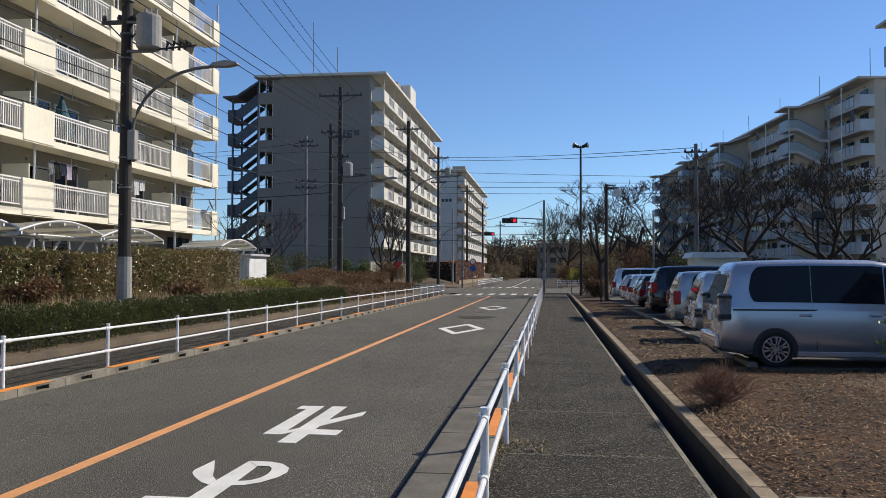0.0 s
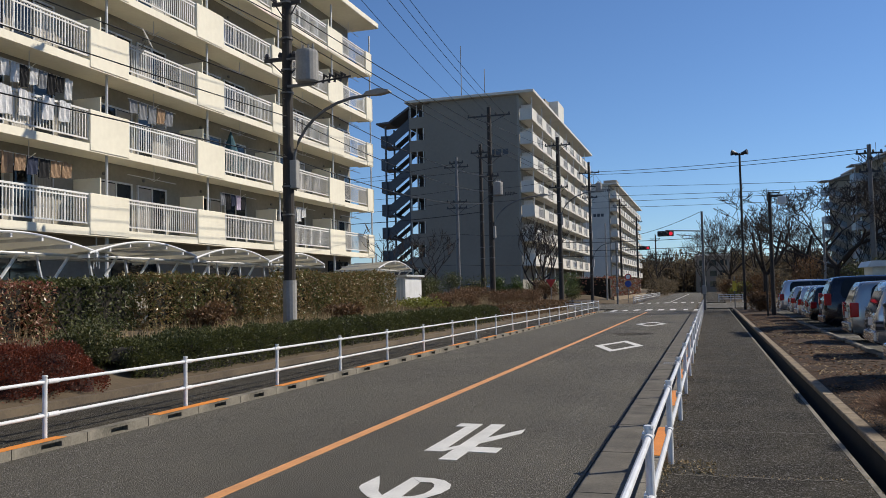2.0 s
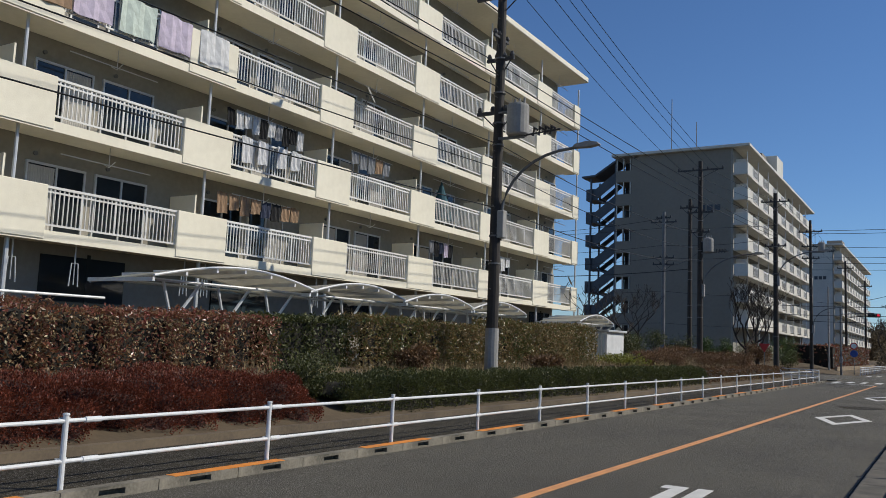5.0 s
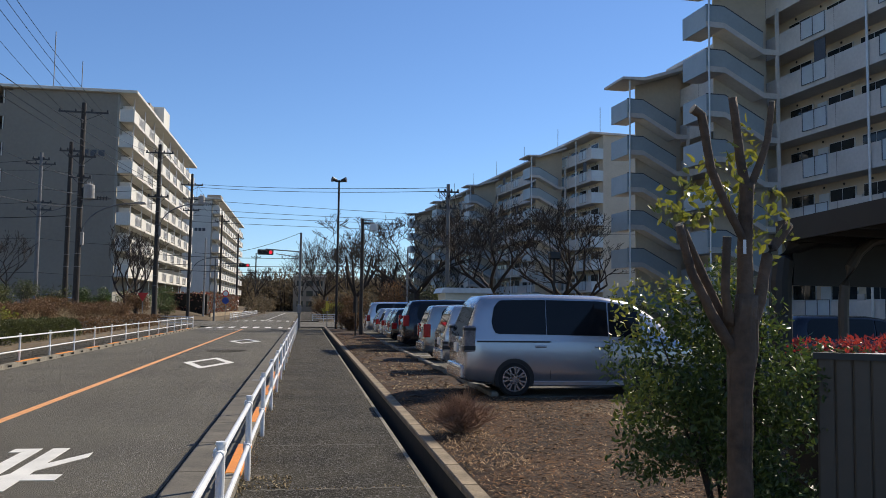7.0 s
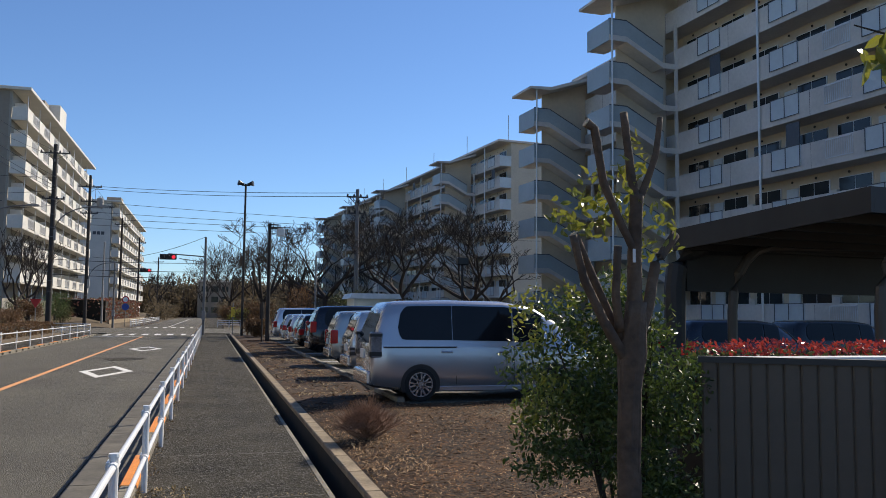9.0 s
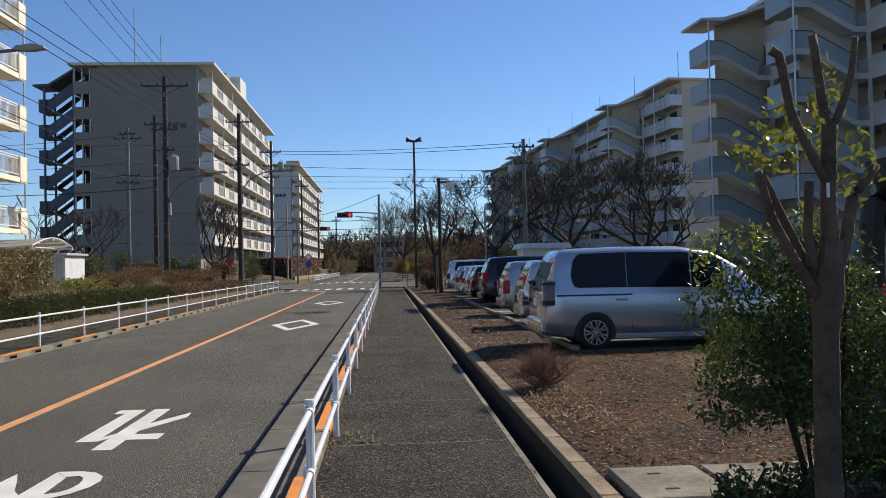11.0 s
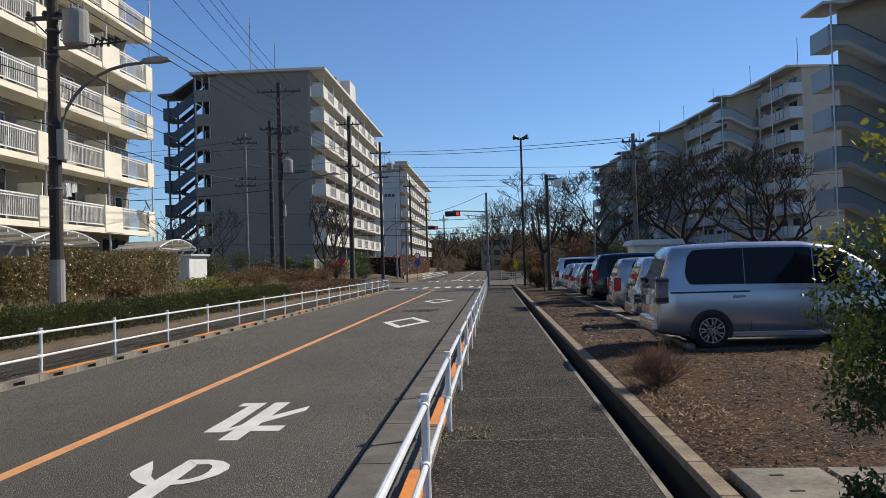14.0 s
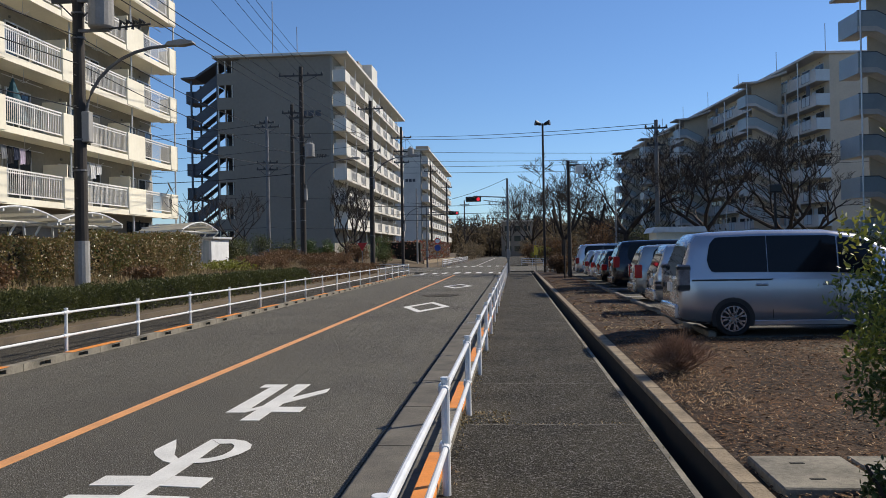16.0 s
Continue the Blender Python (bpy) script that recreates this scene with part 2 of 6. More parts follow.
# ---------- geometry helpers ----------
class Geo:
    """Collects vertices and faces for one mesh."""
    def __init__(self):
        self.v, self.f, self.smooth = [], [], False
    def add(self, verts, faces):
        k = len(self.v)
        self.v += [tuple(p) for p in verts]
        self.f += [tuple(i + k for i in q) for q in faces]
        return self
    def box(self, x0, y0, z0, x1, y1, z1, m=None):
        p = [Vector((x, y, z)) for z in (z0, z1) for y in (y0, y1) for x in (x0, x1)]
        if m:
            p = [m @ q for q in p]
        return self.add(p, [(0, 2, 3, 1), (4, 5, 7, 6), (0, 1, 5, 4), (1, 3, 7, 5), (3, 2, 6, 7), (2, 0, 4, 6)])
    def rbox(self, x0, y0, z0, x1, y1, z1, r=0.03, seg=2):
        bm = bmesh.new()
        bmesh.ops.create_cube(bm, size=1, matrix=Matrix.Translation(((x0 + x1) / 2, (y0 + y1) / 2, (z0 + z1) / 2)) @ Matrix.Diagonal((x1 - x0, y1 - y0, z1 - z0, 1)))
        bmesh.ops.bevel(bm, geom=bm.edges[:], offset=r, segments=seg, profile=0.5, affect="EDGES")
        bm.verts.index_update()
        self.add([v.co for v in bm.verts], [[v.index for v in f.verts] for f in bm.faces])
        bm.free()
        return self
    def tube(self, pts, r, n=8, cap=True):
        pts = [Vector(p) for p in pts]
        rs = r if isinstance(r, (list, tuple)) else [r] * len(pts)
        k = len(self.v)
        for i, p in enumerate(pts):
            d = (pts[min(i + 1, len(pts) - 1)] - pts[max(i - 1, 0)]).normalized()
            u = d.cross(Vector((0, 0, 1)) if abs(d.z) < 0.9 else Vector((1, 0, 0))).normalized()
            w = d.cross(u)
            for j in range(n):
                a = 2 * math.pi * j / n
                self.v.append(tuple(p + (u * math.cos(a) + w * math.sin(a)) * rs[i]))
        for i in range(len(pts) - 1):
            for j in range(n):
                self.f.append((k + i * n + j, k + i * n + (j + 1) % n, k + (i + 1) * n + (j + 1) % n, k + (i + 1) * n + j))
        if cap:
            self.f.append(tuple(k + j for j in reversed(range(n))))
            self.f.append(tuple(k + (len(pts) - 1) * n + j for j in range(n)))
        return self
    def prism(self, poly, axis, lo, hi):
        """poly in the two other axes, in x, y, z order."""
        def at(p, h):
            return (h, p[0], p[1]) if axis == "x" else (p[0], h, p[1]) if axis == "y" else (p[0], p[1], h)
        n = len(poly)
        return self.add([at(p, lo) for p in poly] + [at(p, hi) for p in poly], [tuple(reversed(range(n))), tuple(range(n, 2 * n))] + [(i, (i + 1) % n, n + (i + 1) % n, n + i) for i in range(n)])
    def mesh(self, name, m):
        me = bpy.data.meshes.new(name)
        me.from_pydata(self.v, [], self.f)
        me.materials.append(m)
        bm = bmesh.new()
        bm.from_mesh(me)
        if len(bm.faces) < 60000:
            bmesh.ops.recalc_face_normals(bm, faces=bm.faces)
        bm.to_mesh(me)
        bm.free()
        if self.smooth:
            me.shade_smooth()
        return me

def thing(name, at=(0, 0, 0), label="", category="", group="", kind="", rz=0):
    ob = new(name)
    ob.matrix_basis = pose(*at, 0, 0, rz)
    return tagged(ob, label, category, group, kind)

def part(name, g, m, parent, label="", at=None):
    ob = new(name, g.mesh(name, m) if isinstance(g, Geo) else g)
    ob.parent = parent
    if at:
        ob.location = at
    return tagged(ob, label) if label else ob

def solid(name, g, m, label="", category="", group="", kind="", at=(0, 0, 0), rz=0):
    ob = new(name, g.mesh(name, m) if isinstance(g, Geo) else g)
    ob.matrix_basis = pose(*at, 0, 0, rz)
    return tagged(ob, label, category, group, kind)

def leaves(g, centre, size, count, leaf, rnd, shell=0.75, shape="box", droop=0.3, oval=False):
    """Many small pointed leaves in a box or ellipsoid, mostly near its skin."""
    c, s = np.array(centre), np.array(size) / 2
    p = rnd.uniform(-1, 1, (count, 3))
    if shape == "box":
        k = rnd.integers(0, 3, count)
        push = rnd.random(count) < shell
        sg = np.where(rnd.random(count) < 0.5, -1, 1)
        for i in range(3):
            m = push & (k == i)
            p[m, i] = sg[m] * rnd.uniform(0.82, 1.06, m.sum())
    else:
        p /= np.linalg.norm(p, axis=1)[:, None]
        p *= (rnd.random(count) ** (0.33 if shell < 0.5 else 0.15))[:, None] * rnd.uniform(0.8, 1.12, count)[:, None]
    p = c + p * s
    d = rnd.normal(size=(count, 3))
    d[:, 2] -= droop
    d /= np.linalg.norm(d, axis=1)[:, None]
    e = np.cross(d, rnd.normal(size=(count, 3)))
    e /= np.linalg.norm(e, axis=1)[:, None]
    nrm = np.cross(d, e)
    ln = leaf * rnd.uniform(0.6, 1.25, count)[:, None]
    v = np.stack([p, p + d * ln * 0.5 + e * ln * 0.26 + nrm * ln * 0.06, p + d * ln, p + d * ln * 0.5 - e * ln * 0.26 + nrm * ln * 0.06], 1).reshape(-1, 3)
    k0 = len(g.v)
    if oval:
        fold = nrm * ln * 0.07
        v = np.stack([p, p + d * ln * 0.28 + e * ln * 0.20 + fold, p + d * ln * 0.66 + e * ln * 0.19 + fold, p + d * ln, p + d * ln * 0.66 - e * ln * 0.19 + fold, p + d * ln * 0.28 - e * ln * 0.20 + fold, p + d * ln * 0.45], 1).reshape(-1, 3)
        g.v += v.tolist()
        b = np.arange(count)[:, None] * 7 + k0
        for q in ((0, 1, 6), (1, 2, 6), (2, 3, 6), (3, 4, 6), (4, 5, 6), (5, 0, 6)):
            g.f += (b + np.array(q)).tolist()
        return g
    g.v += v.tolist()
    g.f += (np.arange(count * 4).reshape(-1, 4) + k0).tolist()
    return g
RND = np.random.default_rng(7)
def blades(g, x, y, z, w, count, height):
    """A tuft of thin upright grass blades."""
    a = RND.uniform(0, 6.28, count)
    px, py = x + RND.uniform(-w, w, count), y + RND.uniform(-w, w, count)
    h, o = height * RND.uniform(0.5, 1.2, count), RND.uniform(0, 0.35, count) * height
    for i in range(count):
        c, s = math.cos(a[i]), math.sin(a[i])
        k = len(g.v)
        g.v += [(px[i] - s * 0.008, py[i] + c * 0.008, z), (px[i] + s * 0.008, py[i] - c * 0.008, z), (px[i] + c * o[i], py[i] + s * o[i], z + h[i])]
        g.f.append((k, k + 1, k + 2))
# ---------- ground, road, pavements ----------
def bank(x, y):
    """Ground height: a planted bank beside the far pavement, flat elsewhere."""
    k = min(1, max(0, (69 - y) / 3)) if y < 82 else min(1, max(0, (y - 96) / 4))
    if x < -10.4:
        return -0.12 + k * (0.12 + 0.16 + 0.8 * min(1, max(0, (-10.6 - x) / 3.2)) + 0.7 * min(1, max(0, (-14 - x) / 10)))
    if x > 1.605:
        return -0.12 + k * (0.32 if x > 3 else 0.22)
    return -1.0 if x > 1.25 else -0.12
gx = [-900, -200, -60, -40, -28, -24, -20, -17, -15, -14, -13.4, -12.6, -11.8, -11.2, -10.8, -10.62, -10.4, -6, 1.2, 1.26, 1.60, 1.61, 2.5, 4, 8, 16, 30, 60, 200, 900]
gy = [-120, -30, 0, 3, 6, 12, 30, 50, 64, 66, 67.5, 69, 80, 92, 96, 98, 100, 130, 300, 1200]
g = Geo()
for y in gy:
    for x in gx:
        g.v.append((x, y, bank(x, y)))
n = len(gx)
g.f = [(j * n + i, j * n + i + 1, (j + 1) * n + i + 1, (j + 1) * n + i) for j in range(len(gy) - 1) for i in range(n - 1)]
solid("ground", g, GROUND, "dry winter earth and short brown grass", "ground", kind="structure")
def crown(x):
    """Road height over its cambered width."""
    return -0.07 * min(1, max(0, (-5.5 - x) / 2.65)) - 0.045 * min(1, max(0, (x + 2.2) / 1.08))
g = Geo()
xs = [-8.15, -7.6, -7.0, -6.2, -5.5, -4.5, -3.4, -2.2, -1.9, -1.6, -1.33]
g.prism([(x, crown(x)) for x in xs] + [(-1.33, -0.4), (-8.15, -0.4)], "y", -40, 500)
solid("road", g, ASPHALT, "worn grey asphalt roadway", "road", kind="structure")
g = Geo().box(-500, 73, -0.4, -7.96, 94.5, -0.004)
g.box(-1.11, 73, -0.4, 500, 94.5, -0.004)
solid("road_crossing", g, ASPHALT, "grey asphalt side road at the junction", "road", kind="structure")
g = Geo().box(-1.33, -40, -0.4, -0.74, 70, -0.06)
gutter = solid("gutter", g, GUTTER, "mossy grey concrete gutter strip", "gutter", kind="structure")
g = Geo()
for i in range(36):
    g.box(-1.32, -8 + i * 2 + 0.01, -0.1, -0.75, -6.01 + i * 2, -0.048)
part("gutter_slab", g, GUTTER, gutter)
g = Geo()
for i in range(7):
    g.box(-1.2 + 0.05 * i, 21.3, -0.1, -1.172 + 0.05 * i, 21.9, -0.044)
part("drain_grate", g, POLE_G, gutter, "dark iron drain grating")
solid("pavement_near", Geo().box(-0.57, -40, -0.9, 1.306, 70, -0.01), WALKWAY, "dark coarse asphalt pavement with pale joints", "pavement", kind="structure")
g = Geo()
for y in (8.75, 11.42, 20.6, 33):
    k = len(g.v)
    for i in range(41):
        x = -0.45 + 1.74 * i / 40
        o = 0.03 * math.sin(i * 1.7 + y) + 0.015 * math.sin(i * 4.1)
        g.v += [(x, y + o, -0.005), (x, y + o + 0.034 + 0.016 * math.sin(i * 2.3), -0.005)]
    g.f += [(k + 2 * i, k + 2 * i + 2, k + 2 * i + 3, k + 2 * i + 1) for i in range(40)]
solid("ditch_edge", Geo().box(1.307, -40, -0.9, 1.36, 70, -0.006), CONCRETE, "narrow pale concrete lip along the ditch", "kerb", kind="structure")
solid("joint", g, GUTTER, "gritty pale joints across the pavement", "joint", kind="structure")
solid("pavement_far", Geo().box(-10.42, -40, -0.4, -8.31, 70, 0.045), WALKWAY, "dark asphalt pavement behind the railing", "pavement", kind="structure")
solid("edging_far", Geo().box(-10.62, -40, -0.4, -10.42, 68, 0.17), EDGING, "low tan concrete edging of the planted bank", "kerb", kind="structure")
solid("pavement_beyond", Geo().box(-0.57, 96, -0.4, 1.6, 300, 0.05), WALKWAY, "dark asphalt pavement past the junction", "pavement", kind="structure")
solid("parking_lot", Geo().box(3.62, 15.05, -0.3, 21, 64, 0.215), ASPHALT, "grey asphalt parking lot beside the mulch", "parking lot", kind="structure")
g = Geo()
for y in (19.2, 27.9, 33.4):
    g.box(3.7, y - 0.06, 0.2, 8.2, y + 0.06, 0.221)
lot_kerb = thing("kerb_lot", label="pale concrete kerb pieces edging the parking lot", category="kerb", kind="structure")
piece = Geo().rbox(3.46, 0, 0.0, 3.61, 2.25, 0.29, 0.02, 1).mesh("kerb_stone", CONCRETE)
for i in range(9):
    part("kerb_stone", piece, None, lot_kerb, at=(0, 15.3 + 2.62 * i, 0))
solid("bay_line", g, PAINT_W, "white painted bay lines", "road marking", kind="structure")

# kerb stones beside the near railing and along the far side, and the tan kerb of the mulch bed
kerb_r = thing("kerb_near", label="weathered concrete kerb with orange painted stretches", category="kerb", kind="structure")
kerb_l = thing("kerb_far", label="weathered kerb with drain slots and orange stretches", category="kerb", kind="structure")
kerb_m = thing("kerb_mulch", label="tan concrete kerb along the mulch bed", category="kerb", kind="structure")
s_r = Geo().rbox(-0.08, 0.006, -0.2, 0.08, 0.994, 0.105, 0.012, 1).mesh("kerb_stone", CONCRETE)
U = 1.29
gl = Geo().box(0, 0.006, 0.115, 0.165, U - 0.006, 0.15).box(0, 0.006, -0.2, 0.165, U - 0.006, 0.045)
gl.box(0, 0.006, 0.045, 0.165, 0.47, 0.115).box(0, 0.82, 0.045, 0.165, U - 0.006, 0.115).box(0.0, 0.47, 0.045, 0.06, 0.82, 0.115)
s_l = gl.mesh("kerb_stone", CONCRETE)
s_m = Geo().rbox(-0.085, 0.005, 0.09, 0.085, 0.995, 0.172, 0.015, 1).mesh("kerb_stone", KERB_TAN)
o_r = Geo().rbox(-0.085, 0.0, 0.06, 0.085, 1.85, 0.111, 0.008, 1).mesh("orange_paint", KERB_O)
o_l = Geo().box(0.0, 0.0, 0.149, 0.17, 1.95, 0.156).mesh("orange_paint", KERB_O)
for i in range(-4, 68):
    part("kerb_stone", s_r, None, kerb_r, at=(-0.65, i, -0.035))
    if i < 62:
        part("kerb_stone", s_m, None, kerb_m, at=(1.627, i + 4, 0))
for i in range(-2, 15):
    part("orange_paint", o_r, None, kerb_r, at=(-0.65, 5.4 + 3 * U * i, -0.035))
    part("orange_paint", o_l, None, kerb_l, at=(-8.317, 7.1 + 3 * U * i, -0.09))
for i in range(-6, 48):
    part("kerb_stone", s_l, None, kerb_l, at=(-8.315, 5.57 + U * i, -0.09))
# ditch floor and the wall under the kerb stones, coloured as if in shade
solid("ditch", Geo().box(1.553, -10, -0.95, 1.705, 66, 0.088).box(1.362, -10, -0.97, 1.552, 66, -0.75), DITCH, "drainage ditch beside the kerb, deep shade in its dark colour", "ditch", kind="structure")

# road markings
def flat(poly, z=0.004, h=0.008):
    return Geo().prism(poly, "z", z - h, z)
g = Geo().box(-4.57, -40, -0.01, -4.42, 63, 0.004)
solid("centre_line", g, PAINT_O, "orange painted centre line, slightly worn", "road marking", kind="structure")
solid("centre_line_beyond", Geo().box(-4.57, 100, -0.01, -4.42, 200, 0.004), PAINT_W, "white painted centre line past the junction", "road marking", kind="structure")
for i, y in enumerate((27.27, 43.0)):
    x = -2.88
    d = solid("diamond_marking" if i == 0 else "diamond_marking.001", Geo(), PAINT_W, "white painted diamond outline on the asphalt", "road marking", group="diamond markings", at=(x, y, 0))
    g = Geo()
    for a, b in (((-0.77, 0), (0, 2.5)), ((0, 2.5), (0.77, 0)), ((0.77, 0), (0, -2.5)), ((0, -2.5), (-0.77, 0))):
        g.prism([a, b, (b[0] * 0.66, b[1] * 0.7), (a[0] * 0.66, a[1] * 0.7)], "z", -0.004, 0.004)
    d.data = g.mesh("diamond_marking", PAINT_W)
def crossing(y, label):
    t = thing("zebra_crossing", (0, y, 0), label, "zebra crossing", "zebra crossings", "structure")
    bar = Geo().box(-0.23, 0, -0.004, 0.23, 3.4, 0.004).mesh("stripe", PAINT_W)
    for i in range(8):
        part("stripe", bar, None, t, at=(-7.5 + 0.92 * i, 0, crown(-7.5 + 0.92 * i)))
crossing(67.5, "white zebra crossing stripes before the junction")
crossing(96.0, "white zebra crossing stripes past the junction")
solid("stop_line", Geo().box(-7.8, 63.4, -0.004, -4.6, 63.75, 0.004), PAINT_W, "white painted stop line across one lane", "road marking", kind="structure")

# painted stop word, seen upside down: two of its characters
word = thing("road_lettering", label="white painted stop lettering, upside down", category="road marking")
def stroke(name, polys):
    g = Geo()
    for i, p in enumerate(polys):
        g.prism(p, "z", -0.004, 0.004 + 0.0004 * (i % 9))
    part(name, g, PAINT_W, word)
stroke("character", [[(-3.30, 9.38), (-3.08, 9.38), (-3.12, 11.38), (-3.30, 11.38)], [(-3.44, 11.12), (-3.29, 11.12), (-3.29, 11.38), (-3.44, 11.38)],
    [(-2.98, 8.93), (-2.77, 8.93), (-2.80, 11.38), (-3.0, 11.38)], [(-3.08, 9.38), (-2.98, 9.55), (-2.98, 9.8), (-3.08, 9.6)],
    [(-2.80, 9.90), (-2.43, 10.72), (-2.45, 11.04), (-2.80, 10.32)], [(-2.78, 9.42), (-2.44, 9.40), (-2.44, 9.71), (-2.78, 9.72)]])
loop = Geo()
bow = [((-2.96, 8.03), (-2.81, 7.83)), ((-2.73, 8.02), (-2.69, 7.84)), ((-2.59, 7.95), (-2.64, 7.77)), ((-2.48, 7.80), (-2.61, 7.66)), ((-2.44, 7.63), (-2.60, 7.53)),
    ((-2.47, 7.43), (-2.62, 7.40)), ((-2.56, 7.24), (-2.67, 7.31)), ((-2.67, 7.13), (-2.72, 7.275)), ((-2.79, 7.10), (-2.785, 7.26))]
for a, b in bow:
    loop.v += [(*a, 0.0075), (*b, 0.0075)]
loop.f = [(2 * i, 2 * i + 1, 2 * i + 3, 2 * i + 2) for i in range(8)]
part("character_loop", loop, PAINT_W, word)
polys = []
polys += [[(-2.98, 3.9), (-2.78, 3.9), (-2.785, 7.1), (-2.79, 7.26), (-2.81, 7.83), (-2.96, 8.03), (-2.985, 7.2)]]
polys += [[(-3.34, 7.62), (-3.32, 7.52), (-3.24, 7.38), (-3.09, 7.19), (-2.987, 7.12), (-2.987, 7.28), (-3.08, 7.42), (-3.18, 7.70), (-3.31, 8.02)]]
polys += [[(-3.36, 6.42), (-2.979, 6.42), (-2.979, 6.70), (-3.36, 6.70)], [(-2.779, 6.42), (-2.43, 6.37), (-2.43, 6.65), (-2.779, 6.70)]]
polys += [[(-3.38, 5.85), (-2.981, 5.85), (-2.981, 6.16), (-3.38, 6.16)], [(-2.779, 5.85), (-2.42, 5.82), (-2.42, 6.13), (-2.779, 6.16)]]
stroke("character", polys)

# ---------- railings ----------
def railing(name, x, y0, count, z, label, side):
    r = thing(name, (x, y0, z), label, "railing")
    post = Geo().tube([(0, 0, -0.1), (0, 0, 0.80)], 0.032, 12).tube([(0, 0, 0.80), (0, 0, 0.82)], [0.040, 0.036], 12)
    post.smooth = False
    post = post.mesh("post", RAIL)
    bar = Geo().tube([(0, 0.05, 0), (0, 2.95, 0)], 0.024, 10)
    for s in (0.05, 2.95):
        bar.tube([(0, s - 0.05, 0), (0, s + 0.05, 0)], 0.034, 10)
    bar = bar.mesh("rail_pipe", RAIL)
    bolt = Geo().box(-0.045, -0.07, -0.035, -0.02, 0.07, 0.035).tube([(-0.05, -0.05, 0), (-0.04, -0.05, 0)], 0.012, 6).tube([(-0.05, 0.05, 0), (-0.04, 0.05, 0)], 0.012, 6).mesh("clamp", ALU)
    for i in range(count):
        off = {1: -0.34, 2: -0.14, 3: -0.07}.get(i, 0) if side < 0 else 0
        p = part("post", post, None, r, at=(0, 3 * i + off, 0))
        for h in (0.30, 0.735):
            c = part("clamp", bolt, None, p, at=(0, 0, h))
            if i < count - 1:
                part("rail_pipe", bar, None, r, at=(0, 3 * i, h))
railing("railing", -0.50, 0.27, 22, 0.05, "white two-pipe metal railing beside the pavement", 1)
railing("railing", -8.38, 3.06, 22, 0.05, "white two-pipe metal railing along the kerb", -1)
def far_rail(x0, y0, x1, y1, n, label):
    r = thing("railing", (x0, y0, 0), label, "railing")
    for i in range(n + 1):
        f = i / n
        part("post", Geo().tube([((x1 - x0) * f, (y1 - y0) * f, 0), ((x1 - x0) * f, (y1 - y0) * f, 0.85)], 0.04, 6), RAIL, r)
    for h in (0.35, 0.6, 0.82):
        part("rail_pipe", Geo().tube([(0, 0, h), (x1 - x0, y1 - y0, h)], 0.035, 6), RAIL, r)
far_rail(-8.3, 97, -8.3, 150, 26, "white pipe railing past the junction")
far_rail(-8.38, 66.1, -11.5, 69.2, 2, "white pipe railing turning at the junction")
far_rail(0.9, 97, 3.4, 97, 2, "white pipe barrier at the pavement end")

# dark patch of newer asphalt
g = Geo()
pts = []
for i in range(18):
    a = 6.2832 * i / 18
    pts.append((-3.0 + (0.75 + 0.12 * math.sin(3 * a)) * math.cos(a), 34.0 + (1.1 + 0.2 * math.sin(2 * a + 1)) * math.sin(a)))
g.prism(pts, "z", -0.004, 0.003)
solid("asphalt_patch", g, WALKWAY, "dark repaired patch in the asphalt", "road patch", kind="structure")
